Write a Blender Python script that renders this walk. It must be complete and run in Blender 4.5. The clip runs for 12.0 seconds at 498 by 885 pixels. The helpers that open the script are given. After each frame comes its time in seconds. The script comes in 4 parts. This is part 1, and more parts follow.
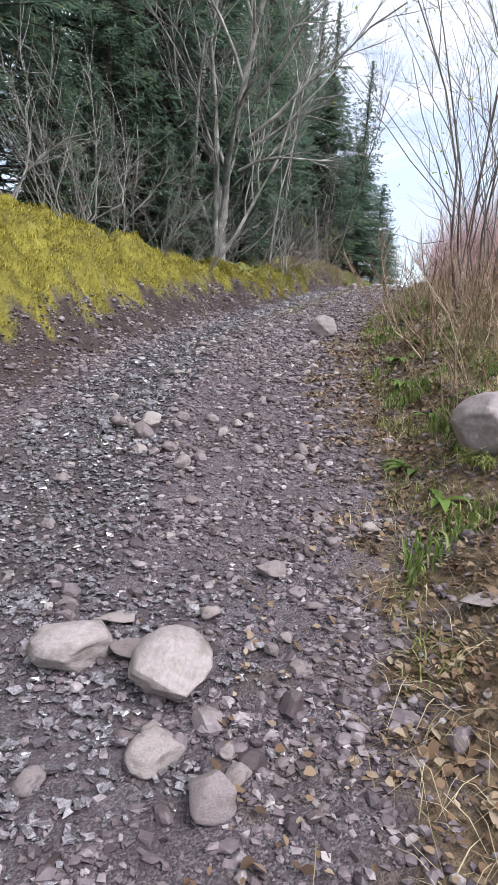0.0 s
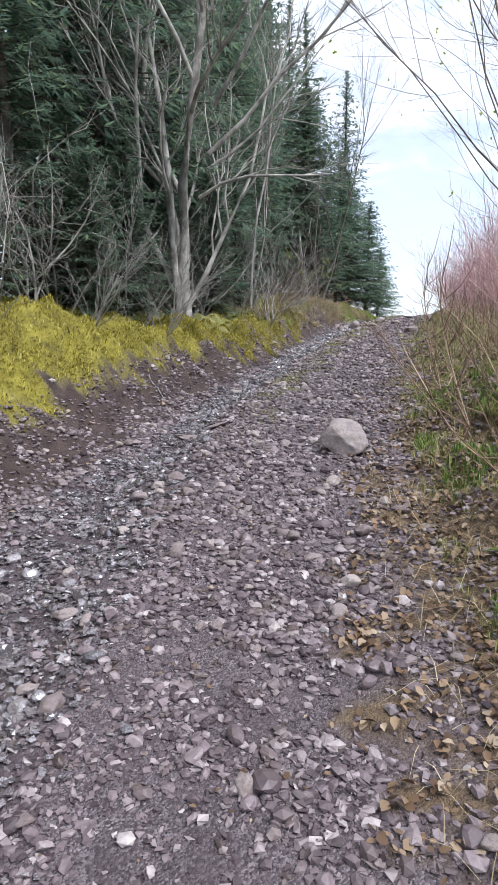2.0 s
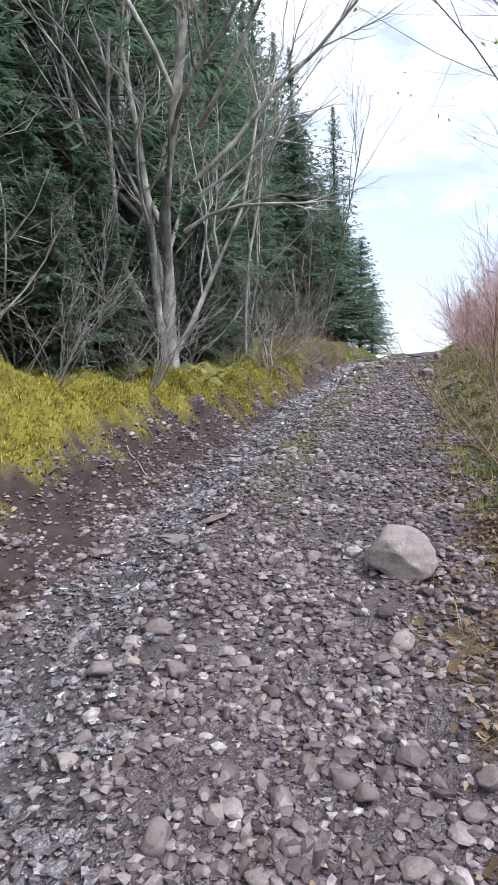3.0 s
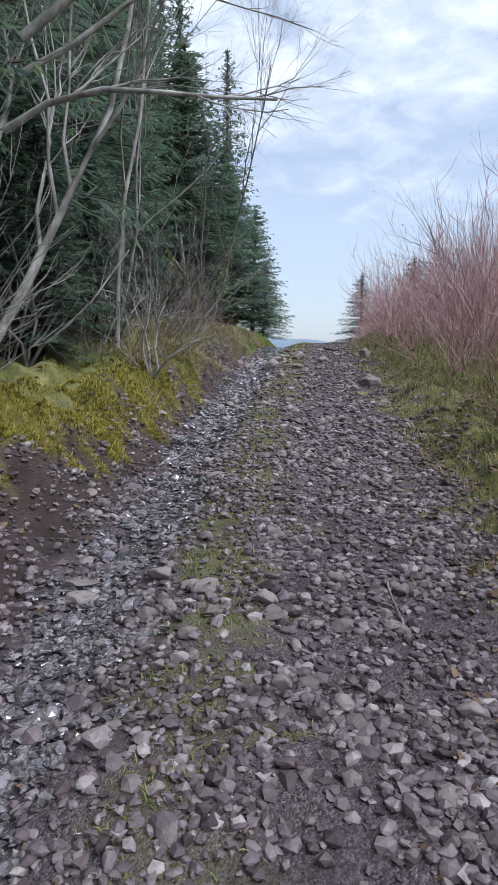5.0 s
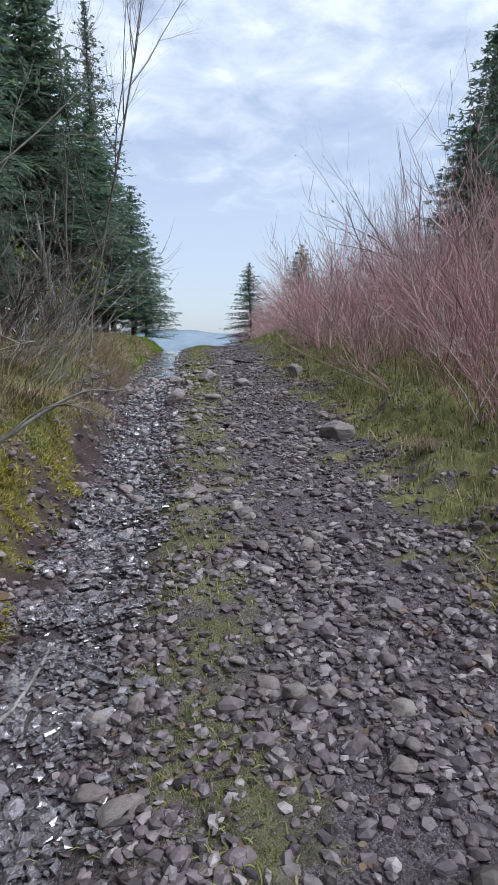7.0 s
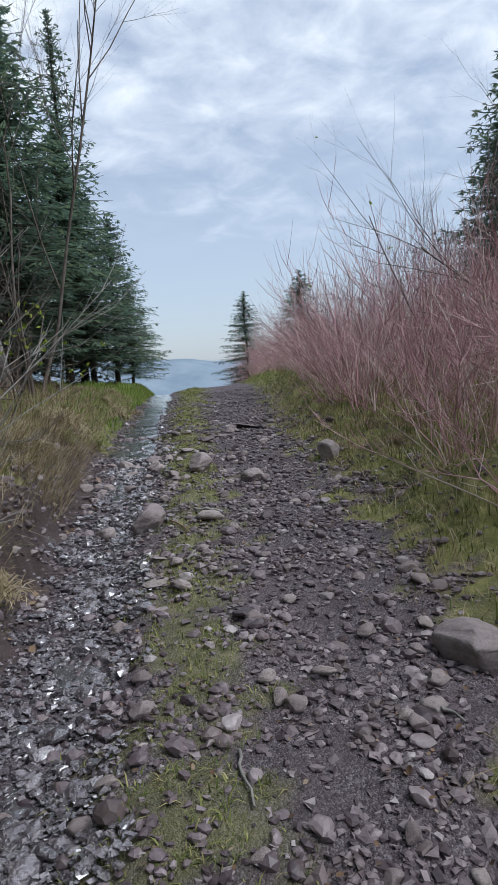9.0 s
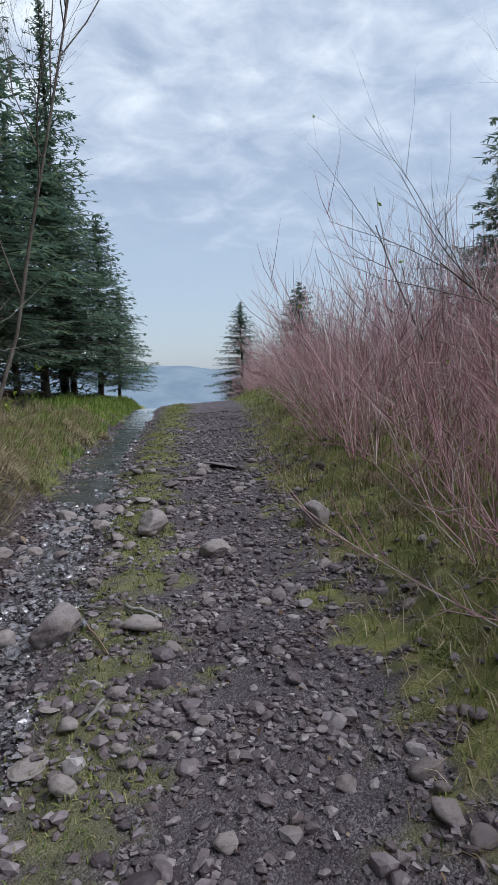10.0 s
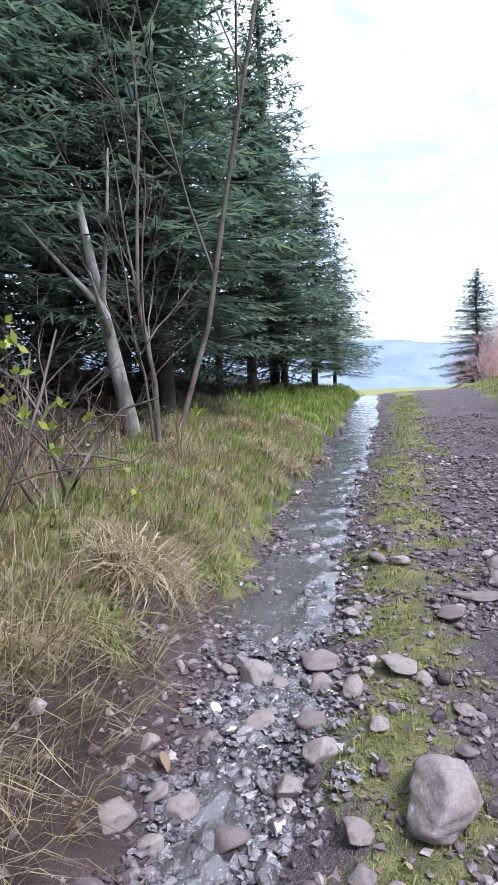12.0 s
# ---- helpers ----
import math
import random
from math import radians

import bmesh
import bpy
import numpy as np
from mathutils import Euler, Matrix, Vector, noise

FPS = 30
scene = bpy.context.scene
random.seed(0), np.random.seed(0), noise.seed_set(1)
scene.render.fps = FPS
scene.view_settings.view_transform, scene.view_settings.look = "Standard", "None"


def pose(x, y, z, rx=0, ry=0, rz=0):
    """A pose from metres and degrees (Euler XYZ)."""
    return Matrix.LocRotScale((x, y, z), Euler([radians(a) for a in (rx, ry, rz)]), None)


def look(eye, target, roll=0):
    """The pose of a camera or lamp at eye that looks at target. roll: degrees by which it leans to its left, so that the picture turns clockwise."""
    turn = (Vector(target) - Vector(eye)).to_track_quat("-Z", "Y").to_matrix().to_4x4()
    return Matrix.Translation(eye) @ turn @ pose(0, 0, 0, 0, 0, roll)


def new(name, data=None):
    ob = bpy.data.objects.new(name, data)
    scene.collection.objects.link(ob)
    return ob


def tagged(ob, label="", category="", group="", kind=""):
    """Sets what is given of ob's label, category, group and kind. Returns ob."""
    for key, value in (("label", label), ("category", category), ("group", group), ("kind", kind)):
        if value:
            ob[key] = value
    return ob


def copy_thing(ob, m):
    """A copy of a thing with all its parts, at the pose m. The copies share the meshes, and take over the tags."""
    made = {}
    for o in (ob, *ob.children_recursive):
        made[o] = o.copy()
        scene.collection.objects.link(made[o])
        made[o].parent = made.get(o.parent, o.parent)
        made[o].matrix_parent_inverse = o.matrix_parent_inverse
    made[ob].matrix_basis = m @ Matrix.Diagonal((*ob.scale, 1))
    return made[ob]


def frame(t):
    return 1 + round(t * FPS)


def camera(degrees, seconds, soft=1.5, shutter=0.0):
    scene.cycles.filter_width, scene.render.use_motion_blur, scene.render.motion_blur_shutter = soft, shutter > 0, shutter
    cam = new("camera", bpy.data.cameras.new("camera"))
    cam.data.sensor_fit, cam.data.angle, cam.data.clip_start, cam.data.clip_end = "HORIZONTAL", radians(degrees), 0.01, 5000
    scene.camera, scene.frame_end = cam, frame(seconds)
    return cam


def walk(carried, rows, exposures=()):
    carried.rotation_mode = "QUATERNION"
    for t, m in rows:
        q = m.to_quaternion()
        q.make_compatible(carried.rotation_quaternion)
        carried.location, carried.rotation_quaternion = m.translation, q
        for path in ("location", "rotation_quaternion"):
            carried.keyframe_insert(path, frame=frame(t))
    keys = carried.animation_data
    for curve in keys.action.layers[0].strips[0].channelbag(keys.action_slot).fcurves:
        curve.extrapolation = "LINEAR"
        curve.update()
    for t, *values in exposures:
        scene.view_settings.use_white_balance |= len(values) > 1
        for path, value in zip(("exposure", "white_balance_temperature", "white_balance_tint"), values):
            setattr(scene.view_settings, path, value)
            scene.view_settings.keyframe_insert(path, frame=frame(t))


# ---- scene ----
cam = camera(43.3, 12.0)

PATH = [
    (0, (0.203, -0.277, 1.363), (-0.261, 1.628, 0.97), 5.3),
    (0.5, (0.145, 0.505, 1.495), (-0.162, 2.448, 1.13), 2.8),
    (1, (-0.092, 1.227, 1.57), (-0.565, 3.127, 1.165), 6.9),
    (1.5, (-0.294, 2.005, 1.768), (-0.851, 3.877, 1.338), 1.1),
    (2, (-0.443, 2.71, 1.957), (-0.912, 4.628, 1.642), 0.4),
    (2.5, (-0.718, 3.366, 2.06), (-1.164, 5.308, 1.882), -1.0),
    (3, (-0.862, 4.004, 2.147), (-1.308, 5.943, 1.947), -1.2),
    (3.5, (-1.043, 4.674, 2.173), (-1.347, 6.644, 2.021), 1.9),
    (5.5, (-1.635, 7.748, 2.623), (-1.586, 9.725, 2.322), -0.1),
    (6, (-1.734, 8.37, 2.743), (-1.528, 10.338, 2.449), -0.4),
    (6.5, (-1.732, 9.028, 2.801), (-1.44, 10.982, 2.494), -0.6),
    (8.5, (-1.586, 11.65, 3.108), (-1.301, 13.61, 2.833), -2.7),
    (9, (-1.439, 12.231, 3.223), (-1.129, 14.194, 2.995), -3.7),
    (9.5, (-1.249, 12.794, 3.297), (-0.834, 14.736, 3.053), -1.2),
    (10, (-1.053, 13.337, 3.412), (-0.73, 15.3, 3.213), -1.5),
    (10.5, (-1.089, 14.002, 3.369), (-1.134, 15.981, 3.085), -1.0),
    (11, (-1.075, 14.634, 3.466), (-1.32, 16.599, 3.184), -3.8),
    (11.5, (-1.17, 15.173, 3.566), (-1.606, 17.102, 3.271), -1.9),
    (12, (-1.25, 15.856, 3.695), (-1.588, 17.811, 3.44), -2.3),
]
walk(cam, [(t, look(eye, target, roll)) for t, eye, target, roll in PATH],
     [(0, 0.95, 6020, 12), (2.5, 1.03, 5950, 12), (3.7, 0.85, 5880, 11), (5.3, 0.45, 5720, 10), (6.5, 0.42, 5720, 10), (8.3, 0.3, 5800, 9),
      (10.3, 0.08, 5700, 8), (10.9, 0.3, 5640, 9), (11.4, 0.78, 5600, 12), (12, 1.17, 5600, 15)])

# ---- world, sun, exposure ----
SUN_ELEV, SUN_AZ = 54.0, 112.0          # degrees; azimuth from +y, to the right


def build_world():
    w = bpy.data.worlds.new("overcast_sky")
    scene.world = w
    w.use_nodes = True
    nt = w.node_tree
    nt.nodes.clear()
    N, L = nt.nodes.new, nt.links.new
    out, bg = N("ShaderNodeOutputWorld"), N("ShaderNodeBackground")
    sky = N("ShaderNodeTexSky")
    sky.sky_type = "NISHITA"
    sky.sun_disc = False
    sky.sun_elevation, sky.sun_rotation = radians(SUN_ELEV), radians(SUN_AZ)
    sky.air_density, sky.dust_density, sky.ozone_density = 1.0, 1.6, 1.0
    tc, sep = N("ShaderNodeTexCoord"), N("ShaderNodeSeparateXYZ")
    L(tc.outputs["Generated"], sep.inputs[0])
    lift = N("ShaderNodeMath")
    lift.operation = "ADD"
    lift.inputs[1].default_value = 0.16
    top = N("ShaderNodeMath")
    top.operation = "MAXIMUM"
    top.inputs[1].default_value = 0.06
    L(sep.outputs["Z"], lift.inputs[0])
    L(lift.outputs[0], top.inputs[0])
    div = N("ShaderNodeVectorMath")
    div.operation = "DIVIDE"
    comb = N("ShaderNodeCombineXYZ")
    for k in range(3):
        L(top.outputs[0], comb.inputs[k])
    L(tc.outputs["Generated"], div.inputs[0])
    L(comb.outputs[0], div.inputs[1])
    shift = N("ShaderNodeMapping")
    shift.inputs["Location"].default_value = (0.9, 0.35, 0.0)
    shift.inputs["Scale"].default_value = (1.0, 1.0, 0.0)
    L(div.outputs[0], shift.inputs[0])
    big, fine = N("ShaderNodeTexNoise"), N("ShaderNodeTexNoise")
    big.inputs["Scale"].default_value, big.inputs["Detail"].default_value = 0.75, 3.0
    fine.inputs["Scale"].default_value, fine.inputs["Detail"].default_value = 4.6, 8.0
    fine.inputs["Roughness"].default_value, fine.inputs["Distortion"].default_value = 0.56, 0.35
    L(shift.outputs[0], big.inputs["Vector"])
    L(shift.outputs[0], fine.inputs["Vector"])
    both = N("ShaderNodeMix")
    both.inputs[0].default_value = 0.38
    L(big.outputs["Fac"], both.inputs[2])
    L(fine.outputs["Fac"], both.inputs[3])
    cover = N("ShaderNodeMapRange")
    cover.inputs[1].default_value, cover.inputs[2].default_value = 0.38, 0.64
    cover.inputs[3].default_value, cover.inputs[4].default_value = 0.46, 0.97
    clear = N("ShaderNodeMapRange")
    clear.inputs[1].default_value, clear.inputs[2].default_value = 0.16, 0.38
    clear.inputs[3].default_value, clear.inputs[4].default_value = -0.22, 0.07
    L(sep.outputs["Z"], clear.inputs[0])
    raised = N("ShaderNodeMath")
    raised.operation = "ADD"
    L(both.outputs[0], raised.inputs[0])
    L(clear.outputs[0], raised.inputs[1])
    L(raised.outputs[0], cover.inputs[0])
    shade = N("ShaderNodeValToRGB")
    shade.color_ramp.elements[0].position, shade.color_ramp.elements[0].color = 0.32, (5.9, 6.35, 7.1, 1)
    shade.color_ramp.elements[1].position, shade.color_ramp.elements[1].color = 0.68, (10.0, 10.0, 9.9, 1)
    even = N("ShaderNodeMapRange")
    even.inputs[1].default_value, even.inputs[2].default_value = 0.17, 0.42
    L(sep.outputs["Z"], even.inputs[0])
    soften = N("ShaderNodeMix")
    soften.inputs[2].default_value = 0.47
    L(even.outputs[0], soften.inputs[0])
    L(fine.outputs["Fac"], soften.inputs[3])
    L(soften.outputs[0], shade.inputs[0])
    mix = N("ShaderNodeMix")
    mix.data_type = "RGBA"
    L(cover.outputs[0], mix.inputs[0])
    L(sky.outputs[0], mix.inputs[6])
    L(shade.outputs[0], mix.inputs[7])
    L(mix.outputs[2], bg.inputs[0])
    bg.inputs[1].default_value = 0.098
    L(bg.outputs[0], out.inputs[0])


build_world()
sun = new("sun", bpy.data.lights.new("sun", "SUN"))
sun.data.energy, sun.data.angle, sun.data.color = 2.4, radians(30), (1.0, 0.97, 0.93)
sun.matrix_world = look((0, 0, 0), (-math.sin(radians(SUN_AZ)) * math.cos(radians(SUN_ELEV)),
                                    -math.cos(radians(SUN_AZ)) * math.cos(radians(SUN_ELEV)),
                                    -math.sin(radians(SUN_ELEV))))


# ---- materials ----
class Nodes:
    """A small helper that writes one node material."""

    def __init__(self, name, rough=0.8, spec=0.4):
        self.mat = bpy.data.materials.new(name)
        self.mat.use_nodes = True
        self.nt = self.mat.node_tree
        self.bsdf = self.nt.nodes["Principled BSDF"]
        self.bsdf.inputs["Roughness"].default_value = rough
        self.bsdf.inputs["Specular IOR Level"].default_value = spec
        self.co = self.nt.nodes.new("ShaderNodeTexCoord").outputs["Object"]

    def node(self, kind, **ins):
        n = self.nt.nodes.new(kind)
        for k, v in ins.items():
            s = n.inputs[k.replace("_", " ")]
            if isinstance(v, bpy.types.NodeSocket):
                self.nt.links.new(v, s)
            else:
                s.default_value = v
        return n

    def link(self, a, b):
        self.nt.links.new(a, b)

    def noise(self, scale, detail=4.0, rough=0.55, vec=None):
        return self.node("ShaderNodeTexNoise", Scale=scale, Detail=detail, Roughness=rough, Vector=vec or self.co).outputs["Fac"]

    def ramp(self, fac, *stops):
        n = self.nt.nodes.new("ShaderNodeValToRGB")
        els = n.color_ramp.elements
        while len(els) < len(stops):
            els.new(0.5)
        for e, (p, c) in zip(els, stops):
            e.position, e.color = p, (*c, 1)
        self.link(fac, n.inputs[0])
        return n.outputs[0]

    def span(self, fac, a, b, c=0.0, d=1.0):
        n = self.nt.nodes.new("ShaderNodeMapRange")
        for k, v in enumerate((a, b, c, d)):
            n.inputs[k + 1].default_value = v
        self.link(fac, n.inputs[0])
        return n.outputs[0]

    def mix(self, fac, a, b, blend="MIX"):
        n = self.nt.nodes.new("ShaderNodeMix")
        n.data_type, n.blend_type = "RGBA", blend
        for s, v in ((n.inputs[0], fac), (n.inputs[6], a), (n.inputs[7], b)):
            if isinstance(v, bpy.types.NodeSocket):
                self.link(v, s)
            else:
                s.default_value = v if isinstance(v, float) else (*v, 1)
        return n.outputs[2]

    def calc(self, op, a, b):
        n = self.nt.nodes.new("ShaderNodeMath")
        n.operation = op
        for s, v in zip(n.inputs, (a, b)):
            if isinstance(v, bpy.types.NodeSocket):
                self.link(v, s)
            else:
                s.default_value = v
        return n.outputs[0]

    def attr(self, name):
        n = self.nt.nodes.new("ShaderNodeAttribute")
        n.attribute_name = name
        return n.outputs["Fac"]

    def island(self):
        return self.nt.nodes.new("ShaderNodeNewGeometry").outputs["Random Per Island"]

    def object_random(self):
        return self.nt.nodes.new("ShaderNodeObjectInfo").outputs["Random"]

    def bump(self, height, dist, strength=1.0):
        n = self.nt.nodes.new("ShaderNodeBump")
        n.inputs["Strength"].default_value, n.inputs["Distance"].default_value = strength, dist
        self.link(height, n.inputs["Height"])
        self.link(n.outputs[0], self.bsdf.inputs["Normal"])

    def done(self, colour, rough=None):
        self.link(colour, self.bsdf.inputs["Base Color"])
        if rough is not None:
            self.link(rough, self.bsdf.inputs["Roughness"])
        return self.mat


def ground_material():
    m = Nodes("stony_ground", 0.85, 0.4)
    soil = m.ramp(m.noise(2.2, 6), (0.3, (0.046, 0.032, 0.036)), (0.55, (0.092, 0.068, 0.075)), (0.75, (0.155, 0.122, 0.131)))
    cell = m.node("ShaderNodeTexVoronoi", Scale=150.0, Vector=m.co)
    grit = m.ramp(cell.outputs["Color"], (0.1, (0.035, 0.026, 0.03)), (0.5, (0.135, 0.106, 0.117)), (0.95, (0.34, 0.295, 0.308)))
    col = m.mix(m.span(m.noise(5.0, 5), 0.40, 0.60, 0.35, 0.8), soil, grit)
    mud = m.ramp(m.noise(7.0, 6), (0.3, (0.036, 0.023, 0.021)), (0.7, (0.085, 0.058, 0.051)))
    col = m.mix(m.attr("mud"), col, mud)
    litter = m.ramp(m.noise(28.0, 6, 0.7), (0.3, (0.06, 0.038, 0.022)), (0.55, (0.17, 0.115, 0.062)), (0.75, (0.33, 0.25, 0.14)))
    col = m.mix(m.attr("litter"), col, litter)
    turf = m.ramp(m.noise(9.0, 6, 0.65), (0.3, (0.09, 0.10, 0.03)), (0.5, (0.21, 0.21, 0.06)), (0.72, (0.36, 0.33, 0.13)))
    col = m.mix(m.attr("grass"), col, turf)
    moss = m.ramp(m.noise(6.0, 7, 0.65), (0.28, (0.085, 0.065, 0.02)), (0.5, (0.22, 0.19, 0.025)), (0.75, (0.38, 0.33, 0.05)))
    col = m.mix(m.attr("moss"), col, moss)
    floor = m.ramp(m.noise(3.0, 6, 0.6), (0.3, (0.02, 0.018, 0.012)), (0.6, (0.055, 0.043, 0.025)), (0.8, (0.10, 0.075, 0.04)))
    col = m.mix(m.attr("woods"), col, floor)
    wet = m.attr("wet")
    col = m.mix(m.calc("MULTIPLY", wet, 0.55), col, (0.035, 0.028, 0.030))
    rough = m.span(m.calc("MULTIPLY", wet, m.span(m.noise(14.0, 5), 0.28, 0.5)), 0.0, 0.9, 0.86, 0.10)
    hollow = m.calc("MULTIPLY", cell.outputs["Distance"], -0.38)
    relief = m.calc("ADD", hollow, m.calc("MULTIPLY", m.noise(24.0, 8, 0.72), 1.3))
    m.bump(m.calc("MULTIPLY", relief, m.span(wet, 0.0, 1.0, 1.0, 0.3)), 0.02)
    return m.done(col, rough)


def stone_material(name, stops, rough=0.75, scale=1.0, mossy=0.0, per_object=True):
    m = Nodes(name, rough, 0.4)
    pick = m.object_random() if per_object else m.island()
    base = m.ramp(pick, *stops)
    grain = m.noise(22.0 * scale, 6, 0.65)
    col = m.mix(0.65, base, m.ramp(grain, (0.3, (0.30, 0.28, 0.28)), (0.7, (0.72, 0.70, 0.68))), "OVERLAY")
    stain = m.span(m.noise(4.0 * scale, 4), 0.50, 0.68, 0.0, 0.6)
    col = m.mix(stain, col, (0.10, 0.075, 0.062))
    if mossy:
        col = m.mix(m.span(m.noise(5.0, 5), 0.52, 0.62, 0.0, mossy), col, (0.10, 0.11, 0.03))
    m.bump(m.calc("ADD", grain, m.calc("MULTIPLY", m.noise(90.0 * scale, 3), 0.35)), 0.0035 / scale)
    return m.done(col, m.span(grain, 0.3, 0.7, rough - 0.18, rough + 0.1))


def leaf_material(name, stops, rough=0.6, through_light=0.25, blotch=0.35):
    m = Nodes(name, rough, 0.3)
    col = m.ramp(m.island(), *stops)
    col = m.mix(blotch, col, m.ramp(m.noise(2.6, 5, 0.6), (0.32, (0.20, 0.20, 0.20)), (0.68, (0.75, 0.75, 0.75))), "OVERLAY")
    m.link(col, m.bsdf.inputs["Base Color"])
    if through_light:
        t = m.nt.nodes.new("ShaderNodeBsdfTranslucent")
        m.link(col, t.inputs[0])
        s = m.nt.nodes.new("ShaderNodeMixShader")
        s.inputs[0].default_value = through_light
        m.link(m.bsdf.outputs[0], s.inputs[1])
        m.link(t.outputs[0], s.inputs[2])
        m.link(s.outputs[0], m.nt.nodes["Material Output"].inputs[0])
    return m.mat


def bark_material(name, dark, mid, light, scale=1.0):
    m = Nodes(name, 0.85, 0.25)
    stretch = m.node("ShaderNodeMapping", Vector=m.co, Scale=(1.0, 1.0, 0.35)).outputs[0]
    n = m.noise(16.0 * scale, 6, 0.65, stretch)
    patch = m.noise(3.0 * scale, 4)
    col = m.mix(m.span(patch, 0.42, 0.62), m.ramp(n, (0.3, dark), (0.7, mid)), m.ramp(n, (0.25, mid), (0.7, light)))
    m.bump(n, 0.008)
    return m.done(col)


def wet_stone_material():
    """Gravel under a film of water: dark stone with a glossy clear coat."""
    m = Nodes("wet_gravel", 0.22, 1.0)
    m.bsdf.inputs["IOR"].default_value = 1.6
    grain = m.noise(44.0, 6, 0.65)
    base = m.ramp(m.island(), (0.0, (0.05, 0.040, 0.046)), (0.5, (0.105, 0.086, 0.097)), (0.9, (0.19, 0.165, 0.175)), (1.0, (0.30, 0.27, 0.28)))
    col = m.mix(0.5, base, m.ramp(grain, (0.3, (0.30, 0.28, 0.28)), (0.7, (0.70, 0.68, 0.68))), "OVERLAY")
    m.bsdf.inputs["Coat Weight"].default_value = 1.0
    m.bsdf.inputs["Coat Roughness"].default_value = 0.15
    m.bsdf.inputs["Coat IOR"].default_value = 1.7
    m.bump(m.calc("ADD", m.noise(95.0, 3, 0.6), m.calc("MULTIPLY", m.noise(38.0, 3), 1.2)), 0.010)
    return m.done(col, m.span(grain, 0.3, 0.7, 0.2, 0.42))


def water_material():
    m = Nodes("running_water", 0.06, 0.6)
    m.bsdf.inputs["IOR"].default_value = 2.0
    m.bsdf.inputs["Coat IOR"].default_value = 2.0
    m.bsdf.inputs["Coat Weight"].default_value = 1.0
    m.bsdf.inputs["Coat Roughness"].default_value = 0.04
    m.bump(m.calc("ADD", m.noise(60.0, 3, 0.6), m.calc("MULTIPLY", m.noise(19.0, 2, 0.5), 1.5)), 0.018)
    return m.done(m.ramp(m.noise(18.0, 4), (0.3, (0.028, 0.022, 0.025)), (0.7, (0.085, 0.07, 0.076))))


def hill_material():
    m = Nodes("hill_painted_haze", 1.0, 0.0)
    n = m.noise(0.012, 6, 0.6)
    # Aerial haze is put into the blue base colour and a faint glow.
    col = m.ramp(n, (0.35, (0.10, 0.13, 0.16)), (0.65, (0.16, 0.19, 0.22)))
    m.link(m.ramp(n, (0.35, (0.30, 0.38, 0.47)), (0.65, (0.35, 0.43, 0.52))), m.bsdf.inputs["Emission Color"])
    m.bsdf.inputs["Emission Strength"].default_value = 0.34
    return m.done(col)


GROUND = ground_material()
STONE = stone_material("weathered_stone", ((0.0, (0.17, 0.138, 0.138)), (0.35, (0.25, 0.21, 0.203)), (0.7, (0.32, 0.28, 0.262)), (1.0, (0.21, 0.172, 0.175))), 0.65, 1.0)
GREY_STONE = stone_material("grey_boulder_stone", ((0.0, (0.23, 0.195, 0.195)), (1.0, (0.31, 0.27, 0.262))), 0.72, 0.8, 0.15)
GRAVEL = stone_material("purple_grey_gravel", ((0.0, (0.045, 0.032, 0.037)), (0.3, (0.10, 0.077, 0.085)), (0.65, (0.165, 0.132, 0.142)), (0.93, (0.26, 0.222, 0.228)), (1.0, (0.38, 0.345, 0.34))), 0.5, 2.0, 0.0, False)
WET_GRAVEL = wet_stone_material()
MOSS = leaf_material("yellow_moss", ((0.0, (0.13, 0.10, 0.025)), (0.4, (0.30, 0.26, 0.035)), (0.75, (0.44, 0.39, 0.065)), (1.0, (0.54, 0.48, 0.18))), 0.75, 0.28, 0.42)
GRASS = leaf_material("verge_grass", ((0.0, (0.085, 0.115, 0.03)), (0.45, (0.175, 0.205, 0.05)), (0.75, (0.29, 0.29, 0.09)), (1.0, (0.45, 0.39, 0.19))), 0.6, 0.3)
STRAW = leaf_material("dry_straw", ((0.0, (0.15, 0.105, 0.055)), (0.5, (0.31, 0.245, 0.14)), (1.0, (0.50, 0.43, 0.29))), 0.7, 0.2)
DEAD_LEAF = leaf_material("dead_leaves", ((0.0, (0.07, 0.04, 0.024)), (0.4, (0.17, 0.105, 0.06)), (0.8, (0.235, 0.165, 0.105)), (1.0, (0.33, 0.26, 0.185))), 0.7, 0.1)
NEEDLE = leaf_material("spruce_needles", ((0.0, (0.075, 0.12, 0.10)), (0.5, (0.12, 0.18, 0.13)), (0.85, (0.165, 0.235, 0.145)), (1.0, (0.22, 0.27, 0.145))), 0.5, 0.5, 0.25)
LUSH = leaf_material("lush_grass", ((0.0, (0.10, 0.17, 0.025)), (0.6, (0.19, 0.29, 0.045)), (1.0, (0.30, 0.36, 0.09))), 0.55, 0.35)
FRESH = leaf_material("fresh_leaves", ((0.0, (0.16, 0.24, 0.03)), (1.0, (0.38, 0.42, 0.07))), 0.5, 0.4)
GREEN_PLANT = leaf_material("green_plant", ((0.0, (0.06, 0.105, 0.02)), (0.6, (0.13, 0.20, 0.04)), (1.0, (0.23, 0.27, 0.08))), 0.5, 0.35)
BARK = bark_material("grey_bark", (0.09, 0.082, 0.074), (0.25, 0.235, 0.215), (0.52, 0.50, 0.465))
SPRUCE_BARK = bark_material("spruce_bark", (0.035, 0.028, 0.022), (0.085, 0.07, 0.06), (0.16, 0.14, 0.12))
TWIG = bark_material("pale_twigs", (0.11, 0.10, 0.09), (0.25, 0.235, 0.215), (0.42, 0.40, 0.37))
